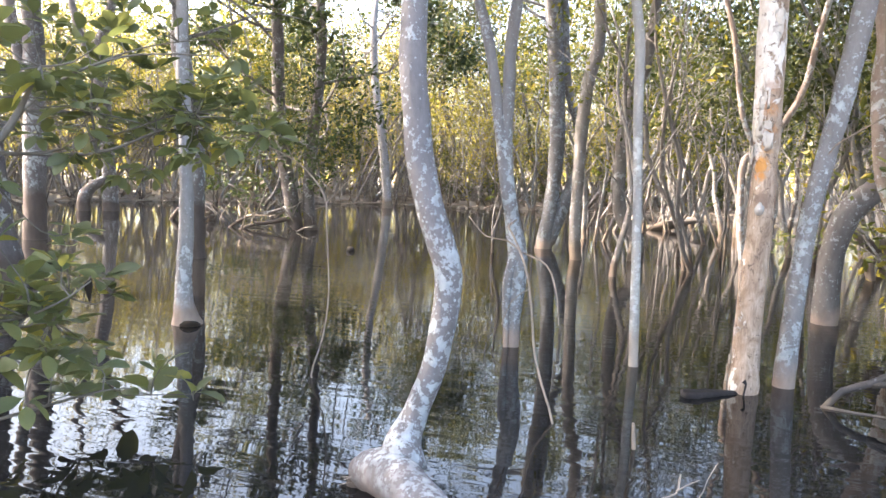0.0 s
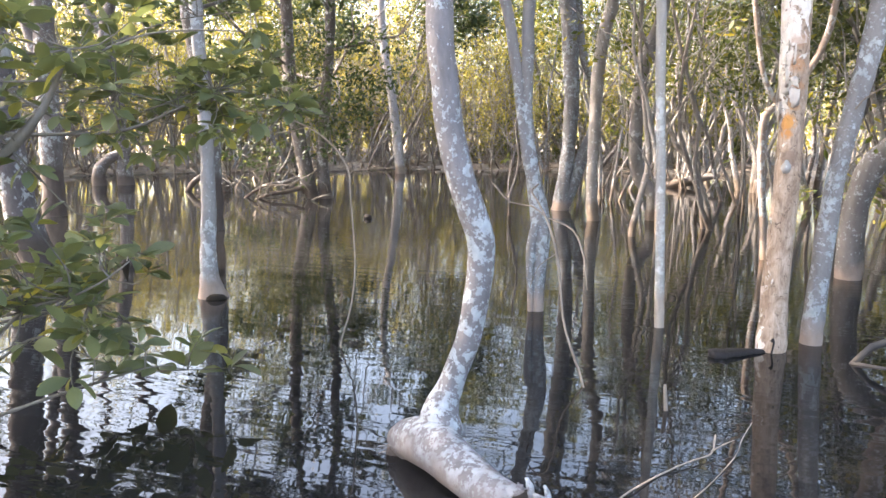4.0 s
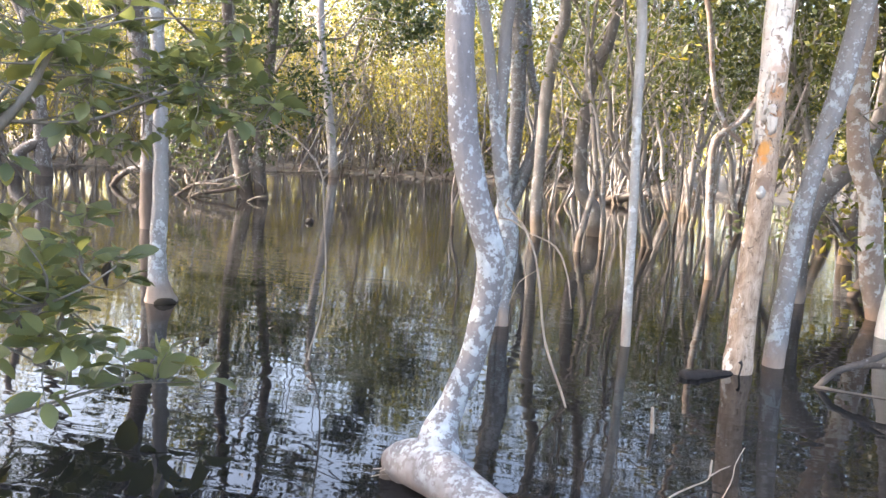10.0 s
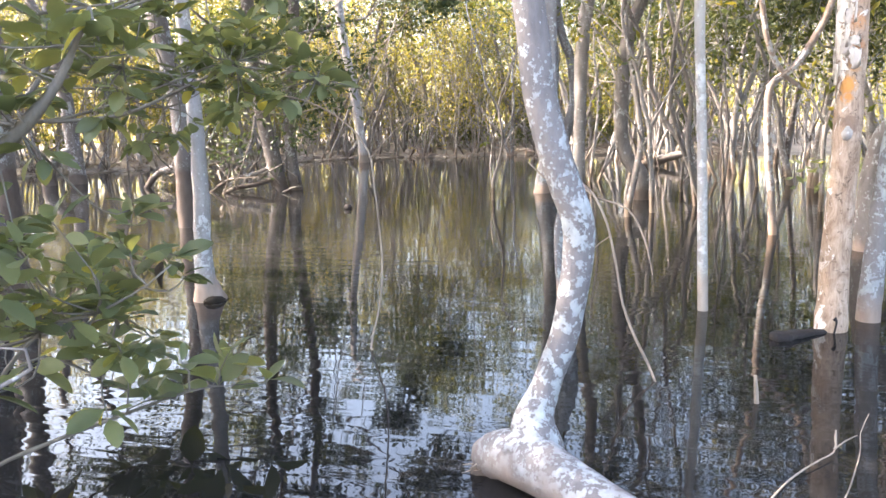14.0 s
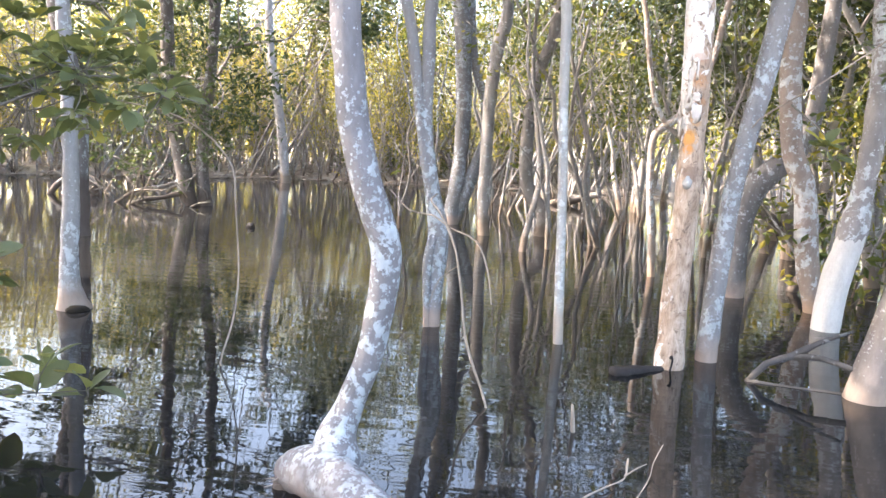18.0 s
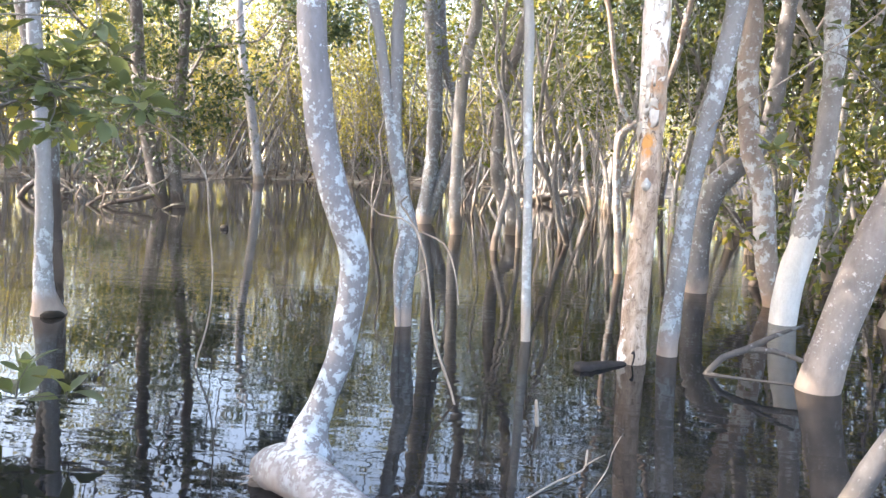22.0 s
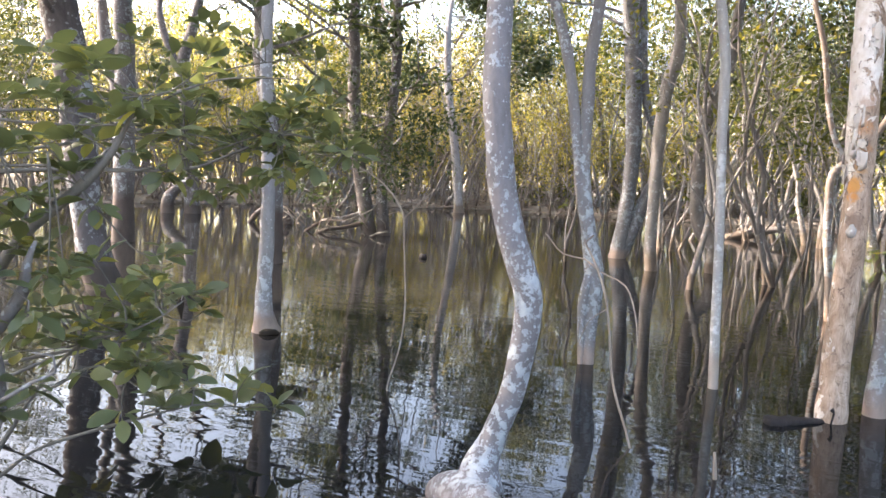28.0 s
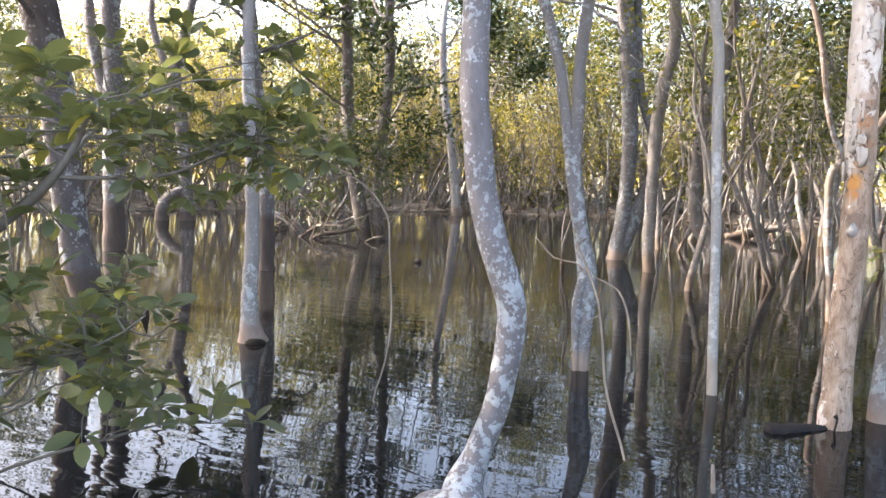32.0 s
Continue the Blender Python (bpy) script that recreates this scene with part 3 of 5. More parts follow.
ORANGE = mangrove([[(1.38, 3.81, 0.0, 0.092), (1.38, 3.81, 0.2, 0.084), (1.38, 3.81, 0.44, 0.080), (1.39, 3.81, 0.80, 0.075), (1.40, 3.81, 1.14, 0.075), (1.40, 3.82, 1.42, 0.075), (1.39, 3.81, 1.82, 0.080), (1.38, 3.81, 2.14, 0.082)]], M_PAPER, "tan and orange paper-barked trunk with peeling white bark", 23, seg=26, step=0.04, lump=0.045, top=6.0)


def bark_flakes():
    rng = np.random.default_rng(5)
    for k in range(26):
        z = rng.uniform(1.45, 2.3)
        turn = math.radians(rng.uniform(150, 300))
        r = 0.079
        wide, tall, curl = rng.uniform(0.25, 0.6), rng.uniform(0.05, 0.13), rng.uniform(0.003, 0.012)
        flip = 1 if rng.uniform() < 0.5 else -1
        s = Soup()
        for layer in (0.0, 0.0012):
            for a in range(4):
                for b in range(4):
                    f, g = a / 3, b / 3
                    out = r + 0.002 + layer + curl * (f if flip > 0 else 1 - f) ** 2 + 0.004 * noise.noise(Vector((f * 3 + k, g * 3, z)))
                    t = turn + wide * (f - 0.5) * (0.8 + 0.4 * rng.uniform())
                    s.v.append((1.395 + math.cos(t) * out, 3.813 + math.sin(t) * out, z + tall * (g - 0.5) + 0.014 * rng.uniform(-1, 1)))
        for a in range(3):
            for b in range(3):
                o = a * 4 + b
                s.f += [(o, o + 4, o + 5, o + 1), (o + 16, o + 17, o + 21, o + 20)]
        ring = [0, 1, 2, 3, 7, 11, 15, 14, 13, 12, 8, 4]
        for q, w in zip(ring, ring[1:] + ring[:1]):
            s.f.append((q, w, w + 16, q + 16))
        part("bark_flake", s, M_FLAKE, ORANGE)
    part("callus", Soup().tube([(1.375, 3.742, 1.10, 0.012), (1.378, 3.737, 1.125, 0.026), (1.38, 3.737, 1.15, 0.024), (1.382, 3.742, 1.175, 0.01)], 10, 0.012, 0.2), M_PALE, ORANGE, "pale healed knot")


bark_flakes()
mangrove([[(1.64, 4.04, 0.0, 0.066), (1.66, 4.04, 0.42, 0.063), (1.68, 4.04, 0.79, 0.060), (1.72, 4.04, 1.15, 0.058), (1.78, 4.05, 1.51, 0.061), (1.84, 4.05, 1.85, 0.065), (1.89, 4.05, 2.20, 0.068)]], M_GREY, "leaning blue-grey mangrove trunk spotted with lichen", 24, seg=20, step=0.05)
mangrove([[(2.32, 6.50, 0.0, 0.118), (2.32, 6.50, 0.33, 0.111), (2.34, 6.50, 0.71, 0.111), (2.43, 6.51, 1.01, 0.117), (2.57, 6.52, 1.18, 0.111), (2.75, 6.54, 1.34, 0.105), (2.90, 6.56, 1.70, 0.08), (2.95, 6.58, 2.30, 0.075)]], M_ROUGH, "bent grey mangrove trunk with rough spotted bark", 25)
mangrove([[(2.89, 5.95, 0.0, 0.080), (2.80, 5.95, 0.38, 0.097), (2.75, 5.94, 0.73, 0.096), (2.70, 5.94, 1.07, 0.090), (2.58, 5.93, 1.36, 0.088), (2.52, 5.92, 1.70, 0.088), (2.48, 5.92, 2.08, 0.088), (2.48, 5.92, 2.54, 0.085)]], M_PINK, "pinkish smooth-barked mangrove trunk bending at its foot", 26, seg=20)


def white_tree():
    low = [(2.74, 5.26, -0.3, 0.10), (2.76, 5.27, 0.0, 0.104), (2.79, 5.28, 0.34, 0.106), (2.85, 5.28, 0.61, 0.102), (2.885, 5.28, 0.80, 0.098), (2.89, 5.28, 0.83, 0.08)]
    tree = mangrove([[(2.87, 5.28, 0.74, 0.085), (2.885, 5.28, 0.82, 0.108), (2.90, 5.285, 0.90, 0.098), (2.92, 5.29, 1.06, 0.080), (2.95, 5.29, 1.42, 0.079), (2.96, 5.29, 1.81, 0.079), (2.96, 5.29, 2.19, 0.084), (2.94, 5.29, 2.44, 0.088)]], M_CRACK, "grey mangrove whose stripped lower trunk shows bare white wood", 27, sunk=0, seg=20)
    rng = np.random.default_rng(3)
    s, k = Soup(), 28
    for row in range(3):
        for a in range(k):
            t = 2 * math.pi * a / k
            drop = 0.0 if row < 2 else rng.uniform(0.01, 0.075) * (1.0 if a % 3 else 1.6)
            r = (0.111, 0.113, 0.108)[row]
            z = 0.845 - 0.035 * row - drop
            s.v.append((2.885 - 0.12 * (0.83 - z) + math.cos(t) * r, 5.28 + math.sin(t) * r, z + 0.012 * rng.uniform(-1, 1)))
    for row in range(2):
        for a in range(k):
            b = (a + 1) % k
            s.f.append((row * k + a, (row + 1) * k + a, (row + 1) * k + b, row * k + b))
    part("torn_bark_hem", s, M_CRACK, tree, "ragged torn edge of the bark")
    part("stripped_foot", Soup().tube(low, 22, 0.05, 0.03, seed=5), M_WHITE, tree, "bare bleached white wood")


white_tree()
mangrove([[(2.40, 3.47, 0.0, 0.122), (2.46, 3.48, 0.26, 0.113), (2.53, 3.48, 0.56, 0.111), (2.62, 3.49, 0.85, 0.108), (2.71, 3.50, 1.08, 0.105), (2.89, 3.51, 1.52, 0.103), (3.05, 3.52, 1.95, 0.102), (3.2, 3.54, 2.4, 0.1)]], M_LEAN, "thick smooth tan mangrove trunk leaning over the water", 28, seg=28, step=0.05, lump=0.04)
mangrove([[(3.69, 5.35, 0.0, 0.15), (3.80, 5.36, 0.25, 0.14), (4.05, 5.37, 0.72, 0.132), (4.3, 5.4, 1.3, 0.12), (4.4, 5.4, 2.0, 0.11)]], M_LEAN, "pale leaning mangrove trunk at the water's edge", 29)
mangrove([[(1.68, 7.35, 0.0, 0.041), (1.65, 7.35, 0.43, 0.037), (1.60, 7.34, 0.85, 0.037), (1.58, 7.34, 1.39, 0.037), (1.64, 7.35, 1.54, 0.038), (1.85, 7.36, 1.72, 0.036), (2.1, 7.38, 2.2, 0.034), (2.2, 7.4, 2.7, 0.032)],
          [(1.9, 7.36, 1.45, 0.018), (1.70, 7.35, 1.62, 0.025), (1.55, 7.33, 1.92, 0.027), (1.45, 7.33, 2.49, 0.027), (1.40, 7.32, 2.77, 0.027)]], M_PINK, "thin pale mangrove sapling bent at head height", 30, limbs=3, per=50)
SILVER = mangrove([[(-2.77, 4.04, 0.0, 0.122), (-2.775, 4.035, 0.05, 0.104), (-2.785, 4.03, 0.16, 0.078), (-2.79, 4.03, 0.3, 0.066), (-2.78, 4.03, 0.52, 0.061), (-2.77, 4.04, 0.88, 0.057), (-2.77, 4.04, 1.23, 0.054), (-2.78, 4.04, 1.53, 0.052), (-2.79, 4.03, 1.87, 0.050), (-2.80, 4.03, 2.33, 0.048)]], M_STUMP, "silvery mangrove trunk with a flared foot and a hollow", 31, limbs=18, per=260, reach=2.1, seg=24, step=0.04, sunk=0.12)
# solid dark lump on the foot, its colour acting as the hollow's shade
part("hollow", Soup().tube([(-2.748, 3.92, 0.006, 0.010), (-2.715, 3.930, 0.014, 0.028), (-2.672, 3.952, 0.016, 0.031), (-2.644, 3.99, 0.012, 0.024), (-2.634, 4.02, 0.006, 0.010)], 12, 0.02, 0.15), M_HOLE, SILVER, "raised dark patch painted as the shade in a rotted hollow")
mangrove([[(-5.06, 7.55, 0.0, 0.122), (-5.06, 7.55, 0.71, 0.112), (-5.06, 7.55, 1.40, 0.110), (-5.15, 7.52, 2.07, 0.112), (-5.26, 7.50, 2.72, 0.112)]], M_SHADE, "broad grey mangrove trunk standing in deeper water", 32, top=6, per=170, limbs=11, reach=2.2)
mangrove([[(-5.30, 4.84, 0.0, 0.185), (-5.42, 4.79, 0.49, 0.162), (-5.48, 4.74, 1.22, 0.155), (-5.54, 4.72, 2.05, 0.172), (-5.64, 4.68, 2.59, 0.176), (-5.69, 4.66, 2.86, 0.17)]], M_SPOT, "stout dark mangrove trunk with round white lichen spots", 33, seg=22, top=8.2, per=170, limbs=11, reach=2.2)
mangrove([[(-8.24, 8.13, 0.0, 0.174), (-8.22, 8.14, 1.12, 0.160), (-8.21, 8.14, 1.98, 0.158), (-8.20, 8.14, 2.82, 0.150), (-8.23, 8.13, 3.65, 0.14)], [(-8.21, 8.14, 1.9, 0.12), (-8.35, 8.1, 2.5, 0.1), (-8.5, 8.05, 3.2, 0.09)]], M_SHADE, "tall dark mangrove with twin upright stems", 34, top=8.2, per=170, limbs=11, reach=2.2)
mangrove([[(-11.46, 13.67, 0.0, 0.19), (-11.51, 13.66, 1.0, 0.157), (-11.58, 13.63, 2.31, 0.157), (-11.73, 13.58, 3.34, 0.15), (-11.48, 13.67, 4.37, 0.115), (-11.35, 13.71, 4.89, 0.10)],
          [(-11.7, 13.6, 3.2, 0.11), (-12.0, 13.5, 3.8, 0.09), (-12.3, 13.5, 4.6, 0.08)],
          [(-11.50, 13.62, 0.75, 0.10), (-11.75, 13.40, 0.55, 0.12), (-11.9, 13.3, 0.25, 0.15), (-11.85, 13.3, -0.3, 0.17)]], M_BROWN, "twisted dark mangrove with a stilt-like root", 35, top=7.4, per=36, reach=1.6)
mangrove([[(-5.91, 12.05, 0.0, 0.155), (-6.02, 12.04, 0.59, 0.141), (-6.17, 12.03, 1.37, 0.13), (-6.29, 12.02, 2.34, 0.12), (-6.31, 12.01, 3.47, 0.11)]], M_BROWN, "dark leaning mangrove with low roots and leafy twigs", 36, top=9.0, start=0.25, per=230, limbs=18, reach=3.1)
mangrove([[(-5.66, 12.18, 0.0, 0.13), (-5.72, 12.17, 0.70, 0.108), (-5.66, 12.18, 1.59, 0.108), (-5.56, 12.19, 2.56, 0.097), (-5.50, 12.19, 3.51, 0.098)]], M_BROWN, "dark upright mangrove close beside a leaning one", 37, top=9.0, start=0.2, per=260, limbs=22, reach=3.5)
mangrove([[(-7.05, 20.13, 0.0, 0.16), (-7.08, 20.13, 0.3, 0.14), (-7.16, 20.12, 1.07, 0.133), (-7.31, 20.11, 2.31, 0.125), (-7.53, 20.09, 3.69, 0.118), (-7.60, 20.09, 4.89, 0.11)]], M_TAN, "pale slender mangrove by the muddy far bank", 38, top=7.4, per=80)
mangrove([[(-1.07, 11.54, 0.0, 0.143), (-0.97, 11.57, 0.95, 0.114), (-0.94, 11.58, 1.70, 0.122), (-0.96, 11.57, 2.25, 0.127), (-1.02, 11.55, 3.16, 0.136), (-1.12, 11.53, 4.05, 0.13)],
          [(-1.02, 11.56, 0.1, 0.13), (-0.84, 11.63, 0.58, 0.115), (-0.70, 11.67, 1.01, 0.096), (-0.58, 11.70, 1.43, 0.086), (-0.63, 11.69, 2.08, 0.072), (-0.82, 11.63, 2.71, 0.067), (-0.93, 11.60, 4.06, 0.062)]], M_GREY, "grey mangrove with a crooked second stem", 39, top=8.0, per=210, limbs=15, reach=3.0, start=0.42)
mangrove([[(-0.39, 10.23, 0.0, 0.09), (-0.42, 10.22, 0.50, 0.085), (-0.41, 10.22, 1.34, 0.085), (-0.39, 10.23, 2.16, 0.093), (-0.32, 10.25, 2.73, 0.092), (-0.22, 10.27, 3.13, 0.086), (-0.24, 10.27, 3.76, 0.078)]], M_TAN, "tan mangrove stem with a wavy top", 40, top=8.0, per=190, limbs=13, reach=2.8, start=0.42)
mangrove([[(0.46, 10.57, 0.0, 0.12), (0.44, 10.57, 0.38, 0.111), (0.24, 10.55, 0.62, 0.102), (0.16, 10.54, 1.04, 0.102), (0.17, 10.54, 1.71, 0.094), (0.25, 10.55, 2.37, 0.094), (0.43, 10.57, 2.86, 0.086), (0.49, 10.57, 3.34, 0.078)]], M_GROVE, "s-shaped brown mangrove trunk rising from the water", 41, top=8.0, per=70, limbs=9, reach=2.0, start=0.42)

# leafy shrub clumps on the two dark trees, and low crooked roots beside them
def low_bough(tubes, mat, label, seed, leafy, leafmat, size=0.085, per=60, spread=0.2):
    rng = np.random.default_rng(seed)
    a = tubes[0][0]
    ob = thing("fallen_bough", (a[0], a[1], 0.0), label, "branch", "boughs in the water")
    for t in tubes:
        part("bough", Soup().tube(t, 8, 0.1, 0.1, seed=seed), mat, ob)
    if leafy:
        part("foliage", Soup().leaves(crown_on(rng, leafy, per, spread, size), size, rng, fold=True), leafmat, ob, kind="stuff", smooth=False)
    return ob


low_bough([[(-5.95, 12.0, 0.45, 0.05), (-6.4, 11.9, 0.30, 0.04), (-6.8, 11.8, 0.22, 0.035), (-7.3, 11.75, -0.1, 0.03)],
           [(-5.9, 11.98, 0.25, 0.05), (-6.3, 11.8, 0.13, 0.04), (-6.6, 11.6, 0.08, 0.035), (-7.0, 11.5, -0.12, 0.03)],
           [(-6.5, 11.9, 0.38, 0.04), (-6.8, 11.8, 0.65, 0.03), (-7.3, 11.75, 0.85, 0.02)]], M_BROWN, "dark crooked low boughs arching into the water", 51,
          [(-7.3, 11.8, 0.9), (-6.8, 11.7, 0.75), (-5.4, 11.9, 1.0), (-5.2, 11.8, 1.25), (-5.5, 11.8, 1.5), (-6.2, 11.8, 1.9), (-5.9, 11.7, 1.7), (-5.3, 11.8, 1.8), (-6.6, 11.8, 2.2), (-5.0, 11.9, 2.2), (-4.7, 11.9, 2.0), (-6.9, 11.8, 1.5), (-7.2, 11.9, 1.9), (-5.0, 11.8, 1.5), (-4.6, 11.8, 2.6), (-5.8, 11.7, 2.6), (-6.6, 11.7, 2.9), (-7.4, 11.8, 2.6), (-4.3, 12.0, 2.2), (-5.1, 11.6, 1.9), (-5.7, 11.6, 2.2), (-6.3, 11.6, 1.6), (-4.8, 11.7, 1.7), (-5.4, 11.6, 2.9), (-6.9, 11.7, 2.3)], M_DARKLEAF, 0.13, 95, 0.26)
low_bough([[(-9.1, 12.6, -0.05, 0.05), (-8.9, 12.7, 0.24, 0.06), (-8.6, 12.8, 0.36, 0.075), (-8.35, 12.85, 0.2, 0.10), (-8.25, 12.85, -0.3, 0.12)],
           [(-8.6, 12.8, 0.36, 0.04), (-8.45, 12.9, 0.75, 0.03), (-8.5, 12.9, 1.3, 0.02)]], M_BROWN, "dark bent bough standing in the water", 52, [], M_DARKLEAF)
low_bough([[(0.5, 17.2, 0.0, 0.11), (0.9, 17.3, 0.12, 0.11), (1.3, 17.33, 0.22, 0.09), (1.7, 17.3, 0.3, 0.06)]], M_GROVE, "weathered driftwood log on the far mud", 53, [], M_DARKLEAF)
low_bough([[(3.0, 7.0, 0.0, 0.05), (3.15, 7.05, 0.3, 0.05), (3.0, 7.1, 0.55, 0.06), (2.7, 7.1, 0.75, 0.05), (2.5, 7.2, 1.0, 0.04)], [(3.0, 7.1, 0.5, 0.1), (2.95, 7.12, 0.7, 0.13), (2.98, 7.1, 0.9, 0.08)]], M_BROWN, "gnarled brown stump at the pool edge", 54,
          [(3.2, 7.2, 0.9), (2.7, 7.1, 0.7), (3.4, 7.3, 0.5), (2.2, 7.0, 0.65), (3.7, 7.4, 0.6)], M_LEAF, 0.1, 40, 0.2)

# hanging dead branches, sticks and drift
stand_alone("dead_branch", [[(0.36, 2.72, -0.03, 0.0056), (0.31, 2.82, 0.07, 0.0067), (0.25, 2.91, 0.17, 0.0073), (0.19, 3.01, 0.31, 0.0067), (0.15, 3.11, 0.51, 0.0067), (0.10, 3.20, 0.71, 0.0067), (0.03, 3.30, 0.84, 0.0073), (-0.07, 3.6, 0.90, 0.0062), (-0.18, 4.0, 0.93, 0.0067), (-0.2, 4.36, 0.95, 0.0079)],
                           [(0.03, 3.30, 0.84, 0.0056), (-0.07, 3.39, 0.89, 0.0051), (-0.22, 3.48, 0.90, 0.0045), (-0.36, 3.57, 1.01, 0.0034)],
                           [(0.05, 3.30, 0.83, 0.0051), (0.21, 3.18, 0.78, 0.0051), (0.29, 3.05, 0.65, 0.0045), (0.33, 2.92, 0.49, 0.0028)],
                           [(0.12, 3.18, 0.64, 0.0034), (0.02, 3.16, 0.56, 0.0028), (-0.03, 3.14, 0.42, 0.0023)]], M_TWIG, "thin bare dead branch hanging into the water", "branch", group="dead branches")
stand_alone("dead_branch", [[(-1.10, 2.99, -0.07, 0.0049), (-1.19, 3.04, 0.01, 0.0060), (-1.16, 3.13, 0.23, 0.0055), (-1.16, 3.21, 0.50, 0.0055), (-1.21, 3.27, 0.92, 0.0055), (-1.26, 3.34, 1.10, 0.0060), (-1.41, 3.37, 1.27, 0.0055), (-1.63, 3.38, 1.39, 0.0049), (-1.85, 3.40, 1.44, 0.0044), (-2.3, 3.6, 1.5, 0.0044), (-2.74, 4.0, 1.6, 0.0078)],
                           [(-1.24, 3.32, 1.06, 0.0044), (-1.05, 3.35, 1.25, 0.0033), (-0.85, 3.4, 1.33, 0.0022)],
                           [(-1.55, 3.38, 1.36, 0.0038), (-1.75, 3.36, 1.32, 0.0027), (-2.0, 3.35, 1.35, 0.0016)],
                           [(-1.5, 3.38, 1.33, 0.0033), (-1.62, 3.4, 1.5, 0.0027), (-1.7, 3.42, 1.62, 0.0016)]], M_TWIG, "long thin grey dead branch drooping to the water", "branch", group="dead branches")
stand_alone("dead_branch", [[(1.76, 4.05, 1.42, 0.005), (1.80, 3.95, 1.53, 0.005), (2.02, 3.77, 1.70, 0.005), (2.23, 3.79, 1.85, 0.005), (2.45, 3.81, 2.02, 0.005), (2.63, 3.82, 2.17, 0.006), (3.0, 3.85, 2.5, 0.006), (3.3, 3.6, 2.75, 0.007)]], M_TWIG, "bare pale twig slanting between two trunks", "branch", group="dead branches")
stand_alone("sunken_branch", [[(1.80, 3.64, -0.01, 0.018), (1.84, 3.645, 0.04, 0.020), (1.90, 3.65, 0.11, 0.020), (2.05, 3.66, 0.17, 0.022), (2.18, 3.67, 0.25, 0.016), (2.37, 3.69, 0.33, 0.008)],
                             [(2.05, 3.66, 0.16, 0.020), (2.18, 3.60, 0.18, 0.018), (2.40, 3.44, 0.14, 0.014)],
                             [(1.80, 3.64, 0.0, 0.018), (1.95, 3.60, -0.004, 0.014), (2.2, 3.55, -0.004, 0.012), (2.4, 3.5, 0.0, 0.01)]], M_SHADED_DRIFT, "grey forked driftwood branch propped out of the water", "branch", seg=10)
stand_alone("sunken_branch", [[(1.93, 1.885, -0.06, 0.048), (1.95, 1.89, 0.0, 0.047), (2.02, 1.89, 0.15, 0.046), (2.12, 1.90, 0.32, 0.047), (2.25, 1.91, 0.50, 0.046), (2.6, 1.9, 0.95, 0.044), (3.0, 1.85, 1.5, 0.04), (3.25, 1.8, 2.3, 0.035)]], M_SHADED_DRIFT, "grey spotted bough slanting out of the water", "branch", seg=16, step=0.05)
stand_alone("stick", [[(0.775, 2.535, -0.1, 0.012), (0.77, 2.53, 0.0, 0.011), (0.765, 2.53, 0.07, 0.010), (0.76, 2.53, 0.13, 0.007)]], M_TWIG, "short dead stick poking out of the water", "stick")
stand_alone("sunken_twig", [[(0.45, 1.33, -0.01, 0.0027), (0.52, 1.43, 0.008, 0.0034), (0.60, 1.50, 0.004, 0.0037), (0.66, 1.60, 0.012, 0.0034), (0.75, 1.77, 0.004, 0.0041), (0.82, 1.86, 0.012, 0.0034), (0.89, 1.94, 0.016, 0.0034), (0.96, 2.02, 0.02, 0.0034), (0.97, 2.05, 0.06, 0.0048), (0.975, 2.07, 0.085, 0.0034)],
                           [(0.96, 2.02, 0.03, 0.0041), (1.01, 2.06, 0.05, 0.0034), (1.05, 2.07, 0.07, 0.0020)]], M_TWIG, "knobbly pale twig lying on the water", "twig", seg=7, step=0.02, lump=0.2)
stand_alone("sunken_twig", [[(0.66, 1.35, -0.01, 0.0022), (0.80, 1.50, -0.004, 0.0026), (0.91, 1.68, 0.001, 0.0026), (1.05, 2.03, 0.008, 0.0026), (1.09, 2.17, 0.04, 0.0024), (1.13, 2.22, 0.10, 0.002)]], M_TWIG, "thin pale twig half under the water", "twig", seg=6, step=0.03, lump=0.2)


def twig_brush(x0, y0, spread, count, tall, label, seed):
    """A heap of thin crossing twigs caught at the foot of a tree."""
    rng = np.random.default_rng(seed)
    ob = thing("twig_brush", (x0, y0, 0.0), label, "twigs")
    for k in range(count):
        a = np.array([x0 + rng.normal() * spread, y0 + rng.normal() * spread * 0.5, rng.uniform(-0.1, 0.25)])
        way = np.array([rng.normal(), rng.normal() * 0.6, rng.uniform(0.1, 1.1)])
        way = way / np.linalg.norm(way) * rng.uniform(0.4, 1.0) * tall
        mid = a + way * 0.5 + rng.normal(size=3) * 0.08
        r = rng.uniform(0.008, 0.02)
        part("twig", Soup().tube([(*a, r), (*mid, r * 0.8), (*(a + way), r * 0.4)], 5, 0.12, 0.1), M_BOUGH if k % 2 else M_TWIG, ob)


twig_brush(-6.6, 11.7, 0.55, 34, 1.0, "tangle of grey twigs and roots at a leaning trunk", 81)
twig_brush(-8.6, 12.6, 0.4, 20, 0.8, "heap of dead twigs caught in the water", 82)


